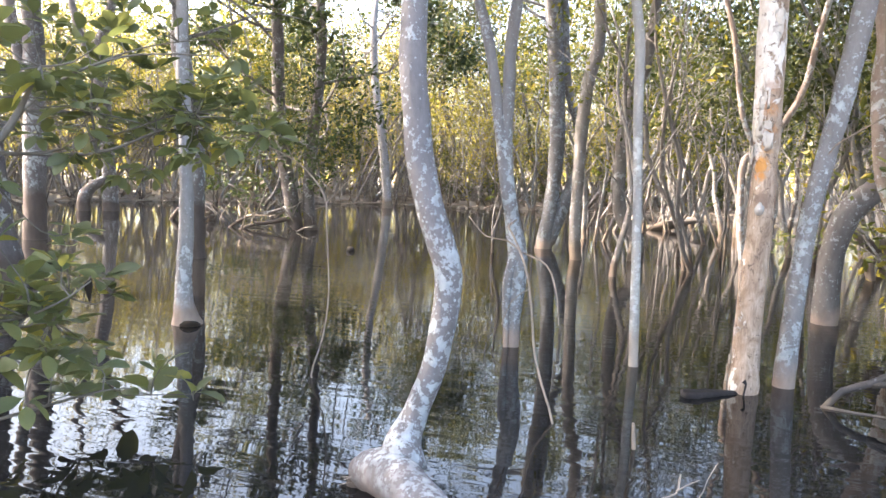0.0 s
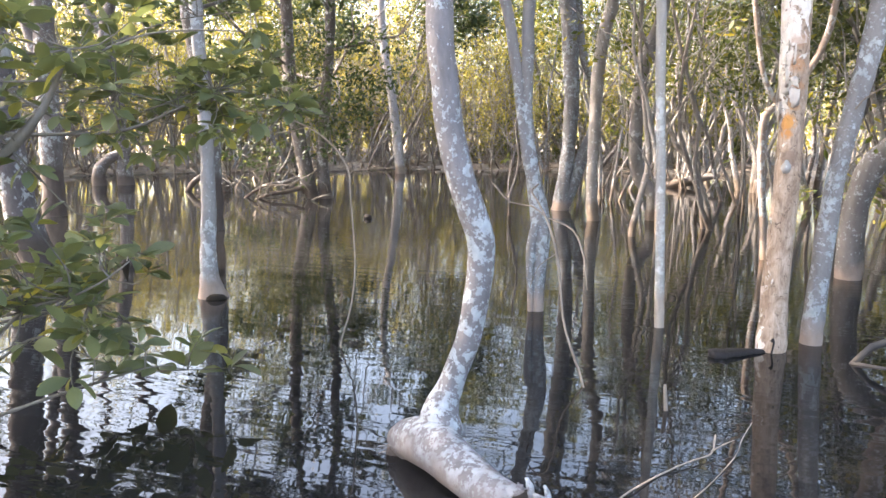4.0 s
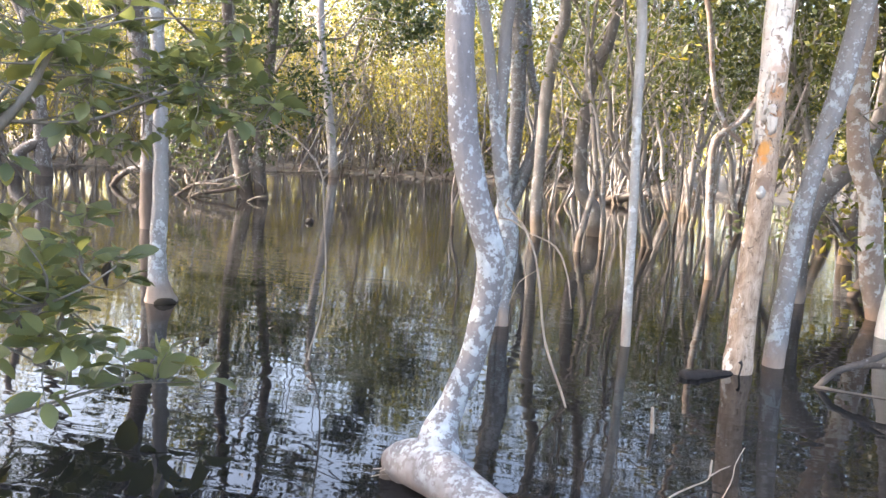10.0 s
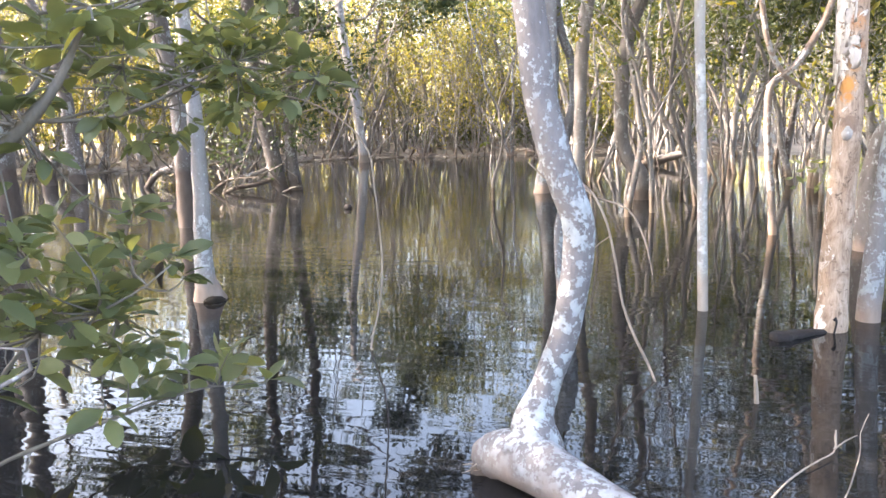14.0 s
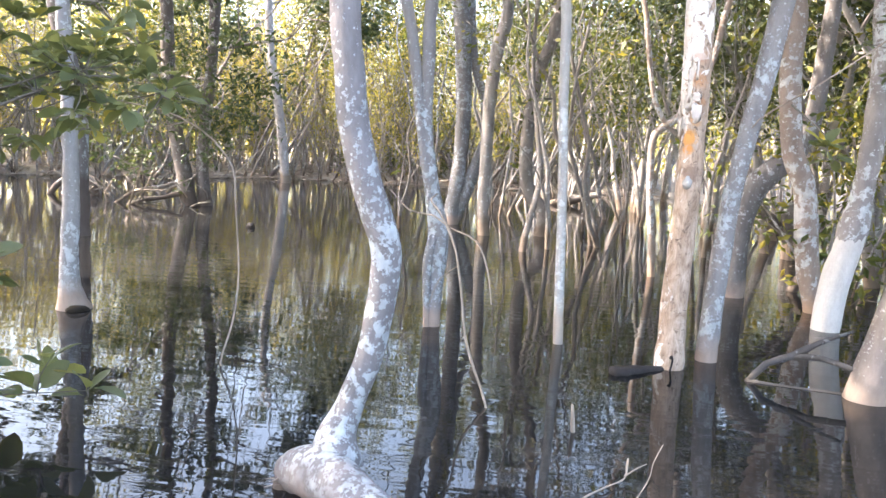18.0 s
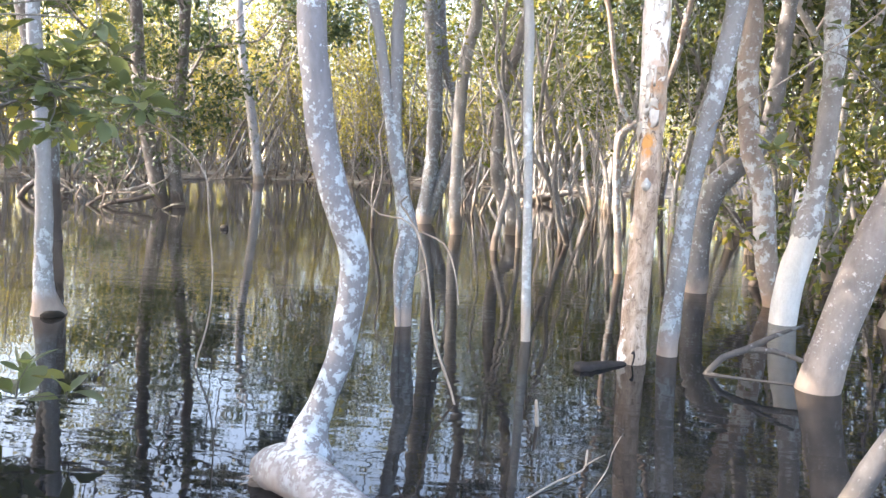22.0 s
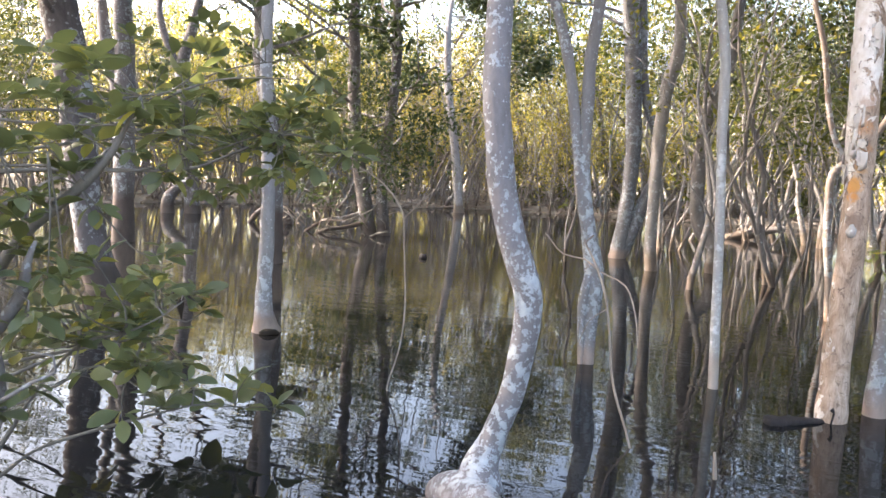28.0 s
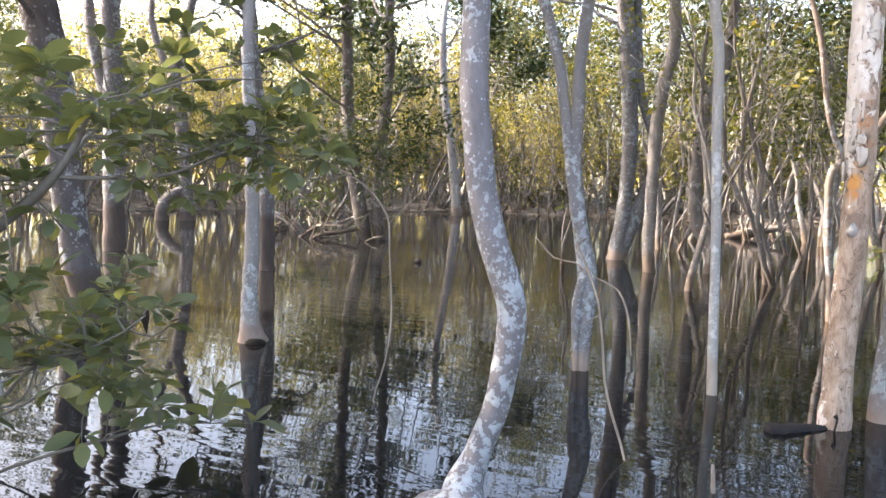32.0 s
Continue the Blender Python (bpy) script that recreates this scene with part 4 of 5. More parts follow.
def drift_log():
    ob = thing("floating_log", (1.03, 3.55, 0.0), "dark wet wedge of driftwood floating beside a trunk", "log")
    s = Soup().tube([(1.02, 3.53, 0.012, 0.056), (1.10, 3.585, 0.012, 0.052), (1.2, 3.65, 0.008, 0.040), (1.3, 3.72, 0.002, 0.024), (1.37, 3.77, -0.004, 0.008)], 6, 0.03, 0.22, seed=2)
    s.v = [(x, y, min(z, 0.042 - 0.05 * (x - 1.02)) * 0.9) for x, y, z in s.v]
    part("log", s, M_DEADWOOD, ob)
    part("sprig", Soup().tube([(1.365, 3.70, -0.02, 0.006), (1.375, 3.70, 0.03, 0.006), (1.38, 3.70, 0.075, 0.006), (1.37, 3.70, 0.085, 0.012), (1.375, 3.70, 0.10, 0.004)], 7, 0.01, 0.1), M_DEADWOOD, ob)
    fl = thing("floating_knot", (-3.63, 9.35, 0.0), "small dark round knot of wood floating on the water", "driftwood")
    part("knot", Soup().tube([(-3.68, 9.35, 0.0, 0.02), (-3.65, 9.35, 0.02, 0.05), (-3.60, 9.35, 0.02, 0.045), (-3.57, 9.35, 0.0, 0.02)], 10, 0.02, 0.15), M_DEADWOOD, fl)


drift_log()


# ---- near leafy branches ----
def leaf_mesh(name, long, wide, curl):
    """A blunt oval leaf, folded along its midrib and curled, stalk at the origin, growing along +y."""
    s = Soup()
    shape = [(0.0, 0.03), (0.12, 0.06), (0.3, 0.62), (0.55, 1.0), (0.8, 0.82), (0.94, 0.42), (1.0, 0.04)]
    for f, w in shape:
        y, z = f * long, -curl * f * f * long
        x = w * wide * 0.5
        s.v += [(-x, y, z + x * 0.28), (0, y, z), (x, y, z + x * 0.28)]
    for i in range(len(shape) - 1):
        a = 3 * i
        s.f += [(a, a + 1, a + 4, a + 3), (a + 1, a + 2, a + 5, a + 4)]
    return s.mesh(name, M_LEAF)


LEAVES = [leaf_mesh("leaf", 0.145, 0.07, 0.15), leaf_mesh("leaf", 0.125, 0.068, 0.35), leaf_mesh("leaf", 0.11, 0.05, 0.05), leaf_mesh("leaf", 0.155, 0.078, 0.28)]


def leafy_branch(label, path, tips, seed, per=7, mat=None, extra=0, size=1.0, group="leafy branches"):
    """A branch whose twig tips carry rosettes of leaves, each leaf a piece of its own."""
    rng = np.random.default_rng(seed)
    a = path[0]
    ob = thing("leafy_branch", (a[0], a[1], a[2]), label, "branch", group)
    slim = 1.0 if path[0][3] > 0.033 else 0.6
    part("branch", Soup().tube([(*q[:3], q[3] * slim) for q in path], 8, 0.05, 0.12, seed=seed), mat or M_BOUGH, ob)
    spine = np.array(path)[:, :3]
    tips = [np.array(q) for q in tips]
    tips += [q + rng.normal(size=3) * (0.13, 0.13, 0.11) for q in tips for _ in range(extra)]
    for tip in tips:
        tip = np.array(tip)
        near = spine[np.argmin(np.linalg.norm(spine - tip, axis=1))]
        bend = (near + tip) / 2 + rng.normal(size=3) * 0.03 - (0, 0, 0.03)
        twig = part("twig", Soup().tube([(*near, 0.004), (*bend, 0.0032), (*tip, 0.002)], 5, 0.05, 0), M_BOUGH, ob)
        out = tip - near
        out = out / (np.linalg.norm(out) + 1e-6)
        turn0 = rng.uniform(0, 6.28)
        for k in range(per + int(rng.integers(-1, 3))):
            turn = turn0 + k * 2.4
            way = np.array([np.cos(turn), np.sin(turn), rng.uniform(-0.35, 0.75)]) + out * 0.55
            way /= np.linalg.norm(way)
            up = np.array((0, 0, 1.0)) + rng.normal(size=3) * 0.35
            x = np.cross(way, up)
            x /= np.linalg.norm(x)
            z = np.cross(x, way)
            spot = tip + way * 0.008 - out * rng.uniform(0, 0.05)
            m = Matrix(((x[0], way[0], z[0], spot[0]), (x[1], way[1], z[1], spot[1]), (x[2], way[2], z[2], spot[2]), (0, 0, 0, 1)))
            lf = new("leaf", LEAVES[int(rng.integers(4))])
            lf.parent = twig
            lf.matrix_basis = m @ Matrix.Scale(size * rng.uniform(0.55, 1.0), 4)
    return ob


mangrove([[(-4.36, 2.06, 0.0, 0.095), (-4.31, 2.05, 0.5, 0.085), (-4.33, 2.06, 1.1, 0.08), (-4.36, 2.1, 1.7, 0.075), (-4.42, 2.12, 2.5, 0.07)]], M_GREY, "grey mangrove trunk that carries leafy branches over the pool", 46, limbs=7, per=70)
leafy_branch("low grey branch with rosettes of glossy green leaves over the water",
             [(-2.6, 0.75, -0.1, 0.022), (-2.08, 0.92, 0.0, 0.016), (-1.82, 1.02, 0.19, 0.011), (-1.64, 1.09, 0.27, 0.012), (-1.41, 1.18, 0.35, 0.010), (-1.22, 1.26, 0.41, 0.006), (-1.12, 1.30, 0.42, 0.003)],
             [(-1.32, 1.21, 0.40), (-1.24, 1.25, 0.52), (-1.38, 1.19, 0.56)], 61, 6)
leafy_branch("drooping branch of broad green leaves with one dark curled leaf",
             [(-2.3, 0.7, -0.2, 0.024), (-1.94, 0.87, 0.13, 0.018), (-1.73, 0.95, 0.46, 0.012), (-1.56, 1.02, 0.67, 0.012), (-1.40, 1.08, 0.72, 0.010), (-1.25, 1.13, 0.80, 0.006), (-1.18, 1.16, 0.86, 0.004)],
             [(-1.43, 1.17, 0.75), (-1.35, 1.20, 0.89), (-1.44, 0.95, 0.72), (-1.46, 0.95, 0.79), (-1.55, 0.91, 0.97), (-1.63, 0.88, 1.07), (-1.63, 0.88, 0.84), (-1.70, 0.85, 0.66), (-1.42, 0.96, 1.02)], 62, 7, extra=1)
leafy_branch("slanting grey limb with leafy green twigs near the bank",
             [(-2.3, 0.72, 0.2, 0.035), (-1.97, 0.86, 0.76, 0.027), (-1.76, 0.94, 1.08, 0.022), (-1.55, 1.02, 1.28, 0.020), (-1.43, 1.06, 1.42, 0.014), (-1.38, 1.08, 1.52, 0.009), (-1.33, 1.10, 1.63, 0.006)],
             [(-1.49, 1.04, 1.20), (-1.61, 0.99, 1.34), (-1.73, 0.95, 1.23), (-1.45, 1.06, 1.58), (-1.63, 0.99, 1.61), (-1.67, 0.97, 1.78), (-1.75, 0.94, 1.44), (-1.53, 1.03, 1.73), (-1.33, 1.10, 1.57), (-1.59, 1.0, 1.47)], 63, 8, extra=1)
leafy_branch("long level branch with clusters of pale green leaves",
             [(-4.33, 2.06, 1.05, 0.034), (-3.9, 1.95, 1.2, 0.022), (-3.09, 2.13, 1.29, 0.014), (-2.66, 2.30, 1.31, 0.011), (-2.26, 2.46, 1.33, 0.010), (-1.95, 2.58, 1.46, 0.008), (-1.74, 2.66, 1.55, 0.006), (-1.55, 2.74, 1.54, 0.004)],
             [(-1.83, 2.74, 1.68), (-1.70, 2.78, 1.72), (-1.61, 2.82, 1.64), (-1.95, 2.69, 1.58), (-2.11, 2.63, 1.51), (-2.26, 2.57, 1.53), (-2.42, 2.50, 1.62)], 64, 10, extra=2)
leafy_branch("thin rising branch with scattered green leaves",
             [(-4.33, 2.06, 1.15, 0.028), (-3.6, 1.9, 1.3, 0.018), (-2.82, 2.13, 1.53, 0.011), (-2.43, 2.29, 1.70, 0.009), (-2.04, 2.44, 1.88, 0.008), (-1.78, 2.54, 1.95, 0.006), (-1.51, 2.64, 1.98, 0.004)],
             [(-2.19, 2.38, 1.81), (-1.63, 2.60, 2.12), (-1.51, 2.64, 2.0), (-1.93, 2.48, 2.10), (-2.13, 2.40, 2.16), (-2.49, 2.26, 2.08)], 65, 6, extra=1)
leafy_branch("small sprig of bright green leaves on a pinkish trunk",
             [(2.50, 5.85, 1.75, 0.012), (2.3, 4.6, 1.55, 0.008), (2.05, 3.5, 1.42, 0.006), (1.99, 3.3, 1.36, 0.004)], [(1.97, 3.27, 1.38), (2.02, 3.27, 1.30)], 66, 7)
leafy_branch("leafy branch with olive-green leaves over the pool",
             [(4.2, 5.38, 1.05, 0.03), (3.69, 4.91, 1.36, 0.018), (3.42, 4.89, 1.63, 0.014), (3.15, 4.87, 1.82, 0.010), (2.89, 4.85, 2.05, 0.008), (2.64, 4.83, 2.12, 0.005)],
             [(2.96, 4.85, 2.13), (3.21, 4.87, 1.70), (3.10, 4.86, 1.54), (2.86, 4.84, 1.89), (3.28, 4.88, 2.14), (2.60, 4.82, 2.08), (3.22, 4.87, 1.94), (2.82, 4.84, 2.28)], 67, 7)


leafy_branch("upright twig crowded with broad green leaf rosettes",
             [(-2.16, 0.97, 0.49, 0.016), (-1.84, 1.12, 0.57, 0.012), (-1.63, 1.24, 0.62, 0.009), (-1.48, 1.29, 0.66, 0.006), (-1.42, 1.32, 0.75, 0.004)],
             [(-1.41, 1.24, 0.92), (-1.45, 1.32, 0.79), (-1.43, 1.16, 0.74), (-1.42, 1.25, 0.65), (-1.66, 1.24, 0.65), (-1.38, 1.15, 0.57), (-1.65, 1.31, 0.82), (-1.45, 1.42, 0.82), (-1.48, 1.48, 0.52), (-1.78, 1.32, 0.77)], 74, 7, extra=1)
leafy_branch("low twig of large fresh green leaves just over the water",
             [(-3.12, 1.31, -0.15, 0.02), (-2.45, 1.58, 0.18, 0.014), (-2.33, 1.63, 0.25, 0.011), (-2.17, 1.7, 0.34, 0.01), (-1.95, 1.76, 0.24, 0.008), (-1.82, 1.8, 0.17, 0.007), (-1.5, 1.92, 0.17, 0.005), (-1.31, 1.98, 0.18, 0.003)],
             [(-1.83, 1.8, 0.18), (-1.9, 1.79, 0.3), (-1.76, 1.83, 0.23), (-1.51, 1.92, 0.2), (-1.46, 1.95, 0.31), (-1.31, 1.99, 0.2), (-1.66, 1.86, 0.19), (-1.93, 1.79, 0.41), (-1.89, 1.82, 0.53), (-1.99, 1.77, 0.38)], 75, 5, extra=0, size=1.45)
leafy_branch("rising twig of large green leaves beside the low one",
             [(-3.13, 1.32, -0.03, 0.02), (-2.47, 1.59, 0.33, 0.014), (-2.31, 1.66, 0.39, 0.01), (-2.1, 1.74, 0.47, 0.008), (-1.98, 1.8, 0.57, 0.006), (-1.92, 1.83, 0.72, 0.004)],
             [(-1.93, 1.83, 0.7), (-1.97, 1.83, 0.8), (-2, 1.8, 0.63), (-2.24, 1.69, 0.46), (-2.27, 1.69, 0.55), (-2.2, 1.68, 0.28), (-2.31, 1.66, 0.39), (-2.08, 1.75, 0.51)], 76, 5, extra=0, size=1.4)
stand_alone("bare_twig", [[(-2.46, 1.39, 1.13, 0.014), (-2.14, 1.50, 1.31, 0.012), (-1.98, 1.56, 1.40, 0.011), (-1.91, 1.60, 1.51, 0.009), (-1.76, 1.71, 1.67, 0.007), (-1.56, 1.83, 1.77, 0.005), (-1.32, 1.91, 1.79, 0.004), (-1.17, 2.00, 1.79, 0.002)]], M_BOUGH, "thin dark bare twig arching over the pool", "branch", group="dead branches")


stand_alone("bank_limb", [[(-1.95, 0.55, -0.15, 0.0600), (-1.78, 0.62, 0.12, 0.0560), (-1.69, 0.66, 0.32, 0.0480), (-1.61, 0.69, 0.51, 0.0384), (-1.62, 0.69, 0.69, 0.0344), (-1.64, 0.68, 0.86, 0.0304), (-1.68, 0.67, 1.00, 0.0272), (-1.71, 0.65, 1.14, 0.0224), (-1.85, 0.6, 1.5, 0.0160)],
                         [(-1.63, 0.69, 0.75, 0.0240), (-1.54, 0.72, 0.87, 0.0240), (-1.51, 0.74, 0.95, 0.0208), (-1.50, 0.74, 1.02, 0.0144), (-1.48, 0.76, 1.1, 0.0064)],
                         [(-1.62, 0.68, 0.5, 0.0112), (-1.5, 0.62, 0.56, 0.0080), (-1.39, 0.57, 0.61, 0.0072), (-1.32, 0.60, 0.66, 0.0064), (-1.25, 0.63, 0.70, 0.0056), (-1.26, 0.63, 0.75, 0.0040), (-1.32, 0.60, 0.76, 0.0024)]], M_ROUGH, "forked pale grey limb rising from the water by the bank", "branch", seg=14, step=0.04)


leafy_branch("crowded leafy twig of dull green leaves by the bank limb",
             [(-1.97, 0.43, 0.51, 0.014), (-1.79, 0.51, 0.71, 0.011), (-1.65, 0.57, 0.86, 0.009), (-1.53, 0.62, 0.98, 0.007), (-1.41, 0.67, 0.91, 0.004)],
             [(-1.68, 0.55, 1.05), (-1.70, 0.55, 0.86), (-1.62, 0.58, 0.75), (-1.50, 0.63, 0.98), (-1.65, 0.57, 1.18), (-1.55, 0.61, 1.13), (-1.41, 0.67, 0.83), (-1.69, 0.55, 0.59)], 70, 7, extra=1)
leafy_branch("crowded leafy twig of mixed green leaves by the bank",
             [(-2.03, 0.52, 0.87, 0.014), (-1.84, 0.60, 1.17, 0.011), (-1.70, 0.66, 1.31, 0.009), (-1.58, 0.71, 1.39, 0.007), (-1.43, 0.77, 1.41, 0.004)],
             [(-1.44, 0.77, 0.97), (-1.81, 0.61, 1.27), (-1.66, 0.67, 1.29), (-1.52, 0.73, 1.24), (-1.57, 0.71, 1.41), (-1.73, 0.64, 1.46), (-1.80, 0.61, 1.65), (-1.66, 0.67, 1.60)], 71, 7, extra=1)


def curled_leaf():
    ob = thing("curled_leaf", (-1.32, 1.32, 0.80), "single dried dark curled leaf hanging from a twig", "leaf")
    part("stalk", Soup().tube([(-1.20, 1.17, 0.86, 0.002), (-1.26, 1.25, 0.86, 0.002), (-1.31, 1.31, 0.84, 0.002)], 5, 0.03, 0), M_TWIG, ob)
    part("blade", Soup().tube([(-1.31, 1.31, 0.84, 0.003), (-1.33, 1.32, 0.81, 0.014), (-1.34, 1.33, 0.77, 0.010), (-1.335, 1.33, 0.74, 0.002)], 6, 0.02, 0.2), M_HOLE, ob)


curled_leaf()


leafy_branch("spreading branch with soft green leaf clusters before a silvery trunk",
             [(-4.36, 2.1, 1.55, 0.03), (-3.34, 2.44, 1.66, 0.014), (-2.85, 2.56, 1.56, 0.011), (-2.45, 2.65, 1.56, 0.009), (-2.09, 2.74, 1.48, 0.007), (-1.76, 2.82, 1.52, 0.004)],
             [(-2.64, 2.61, 1.70), (-2.76, 2.58, 1.39), (-2.45, 2.65, 1.63), (-2.26, 2.70, 1.43), (-2.40, 2.67, 1.86), (-2.62, 2.61, 1.92), (-2.17, 2.72, 1.86), (-2.02, 2.76, 1.57), (-1.86, 2.80, 1.50), (-1.75, 2.82, 1.64), (-2.37, 2.67, 1.36)], 68, 10, extra=1)
leafy_branch("shaded branch with dull green leaf clusters over the pool",
             [(-4.36, 2.12, 1.3, 0.03), (-3.9, 2.7, 1.4, 0.02), (-3.5, 3.1, 1.5, 0.014), (-2.9, 3.18, 1.5, 0.010), (-2.5, 3.24, 1.38, 0.008), (-2.1, 3.32, 1.55, 0.004)],
             [(-2.91, 3.18, 1.86), (-2.76, 3.21, 1.76), (-2.75, 3.21, 1.57), (-2.87, 3.19, 1.31), (-2.58, 3.24, 1.21), (-2.59, 3.24, 1.47), (-2.31, 3.28, 1.27), (-2.06, 3.33, 1.60)], 69, 7, extra=1)


leafy_branch("level branch crowded with grey-green leaves near the bank",
             [(-4.34, 2.06, 1.6, 0.024), (-3.25, 1.41, 1.67, 0.016), (-2.73, 1.59, 1.56, 0.0136), (-2.39, 1.71, 1.54, 0.0112), (-2.12, 1.8, 1.52, 0.0088), (-1.81, 1.91, 1.52, 0.0064), (-1.6, 1.98, 1.48, 0.004)],
             [(-2.38, 1.71, 1.64), (-2.23, 1.76, 1.55), (-2.02, 1.84, 1.59), (-1.83, 1.9, 1.53), (-1.9, 1.88, 1.31), (-1.7, 1.95, 1.93), (-2.3, 1.74, 1.75), (-2.07, 1.82, 1.7), (-1.75, 1.93, 1.59), (-1.97, 1.85, 1.49), (-2.15, 1.79, 1.62)], 72, 8, extra=1)
leafy_branch("long thin branch with full grey-green leaf clusters",
             [(-4.34, 2.06, 1.4, 0.024), (-3.35, 1.59, 1.3, 0.014), (-2.65, 1.83, 1.33, 0.0122), (-2.2, 1.98, 1.32, 0.0103), (-1.81, 2.12, 1.44, 0.0085), (-1.48, 2.24, 1.55, 0.0067), (-1.15, 2.35, 1.47, 0.0048), (-0.84, 2.46, 1.38, 0.003)],
             [(-1.55, 2.21, 1.66), (-1.42, 2.25, 1.61), (-1.31, 2.29, 1.51), (-1.53, 2.22, 1.51), (-1.16, 2.35, 1.48), (-1.41, 2.26, 1.7), (-1.09, 2.37, 1.42), (-1.62, 2.19, 1.56), (-1.45, 2.25, 1.45), (-1.24, 2.32, 1.54)], 73, 8, extra=1)


# ---- the grove behind ----
def grove_tree(seed, height, stems, thick, per, leafmat, mat, label, leaf=0.1, start=0.35, lean=0.16, limbs=7, name="grove_tree", fold=False, group="mangrove grove"):
    """A slender multi-stemmed mangrove standing at the origin."""
    rng = np.random.default_rng(seed)
    tree = thing(name, (0, 0, 0), label, "tree" if name == "grove_tree" else "shrub", group)
    wood, tips_all = Soup(), []
    for k in range(stems):
        turn = rng.uniform(0, 6.28)
        way = np.array([np.cos(turn) * lean * 1.6, np.sin(turn) * lean * 1.6, 1.0])
        r = thick * rng.uniform(0.55, 1.0)
        here = np.array([np.cos(turn), np.sin(turn), 0]) * rng.uniform(0, 0.2) + (0, 0, -0.35)
        pts = [(*here, r * 1.2)]
        tall = height * rng.uniform(0.7, 1.05)
        for j in range(11):
            way = way + rng.normal(size=3) * (0.19, 0.19, 0.04) - np.array((way[0], way[1], 0)) * 0.12
            here = here + way / np.linalg.norm(way) * (tall + 0.35) / 11
            pts.append((*here, r * (1 - 0.075 * (j + 1))))
        part("trunk" if k == 0 else "stem", Soup().tube(pts, 7, 0.25, 0.1, seed=seed + k), mat, tree)
        tubes, tips = limbs_from(rng, pts, start, limbs, min(1.25, height * 0.22), 0.7, 0.022)
        for t in tubes:
            wood.tube(t, 4, 0.3, 0)
        tips_all += tips + [np.array(pts[-1][:3])]
    part("brushwood", wood, mat, tree, kind="stuff")
    part("foliage", Soup().leaves(crown_on(rng, tips_all, per, 0.28, leaf), leaf, rng, fold=fold), leafmat, tree, kind="stuff", smooth=False)
    return tree


OLIVE = "slender pale-stemmed mangrove with thin olive foliage"
GOLD = "thin-stemmed mangrove with foliage coloured gold as if sunlit"
TALL = "tall mangrove with a dark green leafy crown"
LOW = [grove_tree(101, 6.0, 3, 0.065, 27, M_GROVELEAF, M_GROVE, OLIVE, start=0.4), grove_tree(102, 6.6, 2, 0.08, 32, M_GROVELEAF, M_TAN, OLIVE, start=0.45), grove_tree(108, 5.4, 3, 0.06, 26, M_GROVELEAF, M_GROVE, OLIVE, start=0.4), grove_tree(112, 6.2, 3, 0.055, 27, M_OLIVELEAF, M_TAN, OLIVE, start=0.5)]
YELLOW = [grove_tree(103, 5.2, 4, 0.05, 20, M_SUNLEAF, M_GROVE, GOLD, leaf=0.11, start=0.22), grove_tree(105, 6.4, 3, 0.06, 22, M_SUNLEAF, M_TAN, GOLD, leaf=0.11, start=0.22), grove_tree(107, 4.2, 4, 0.04, 20, M_SUNLEAF, M_TAN, GOLD, leaf=0.11, start=0.18)]
HIGH = [grove_tree(104, 7.6, 2, 0.09, 75, M_DARKLEAF, M_GREY, TALL, leaf=0.12, start=0.42, limbs=10), grove_tree(106, 8.4, 2, 0.10, 75, M_DARKLEAF, M_BROWN, TALL, leaf=0.12, start=0.4, limbs=11), grove_tree(109, 6.8, 3, 0.08, 60, M_OLIVELEAF, M_TAN, TALL, leaf=0.12, start=0.42, limbs=9)]
GIANT = [grove_tree(120, 10.5, 2, 0.085, 60, M_GROVELEAF, M_GREY, "tall old mangrove with a dense olive crown", leaf=0.16, start=0.5, limbs=12), grove_tree(121, 9.6, 2, 0.08, 60, M_OLIVELEAF, M_BROWN, "tall old mangrove with a dense olive crown", leaf=0.16, start=0.48, limbs=12)]
# added tree kind, never in view, whose crown keeps sun off the log
SHADE = [grove_tree(141, 10.2, 3, 0.09, 120, M_OLIVELEAF, M_GREY, "unseen dense-crowned mangrove added left of the view to cast shade", leaf=0.2, start=0.48, limbs=13)]
BARE = [grove_tree(131, 8.2, 2, 0.07, 9, M_GROVELEAF, M_GROVE, "tall mangrove with bare twiggy limbs and few leaves", leaf=0.13, start=0.35, limbs=16, lean=0.2), grove_tree(132, 7.2, 3, 0.06, 9, M_OLIVELEAF, M_BROWN, "tall mangrove with bare twiggy limbs and few leaves", leaf=0.13, start=0.35, limbs=14, lean=0.22)]
BUSH = [grove_tree(110, 3.2, 4, 0.03, 14, M_GROVELEAF, M_GROVE, "leafy olive-green mangrove shrub on the bank", leaf=0.13, start=0.12, lean=0.25, name="mangrove_shrub", fold=True, group="shrubs on the bank"),
        grove_tree(111, 2.4, 4, 0.025, 20, M_OLIVELEAF, M_GROVE, "low leafy olive-green mangrove shrub on the bank", leaf=0.13, start=0.12, lean=0.25, name="mangrove_shrub", fold=True, group="shrubs on the bank")]


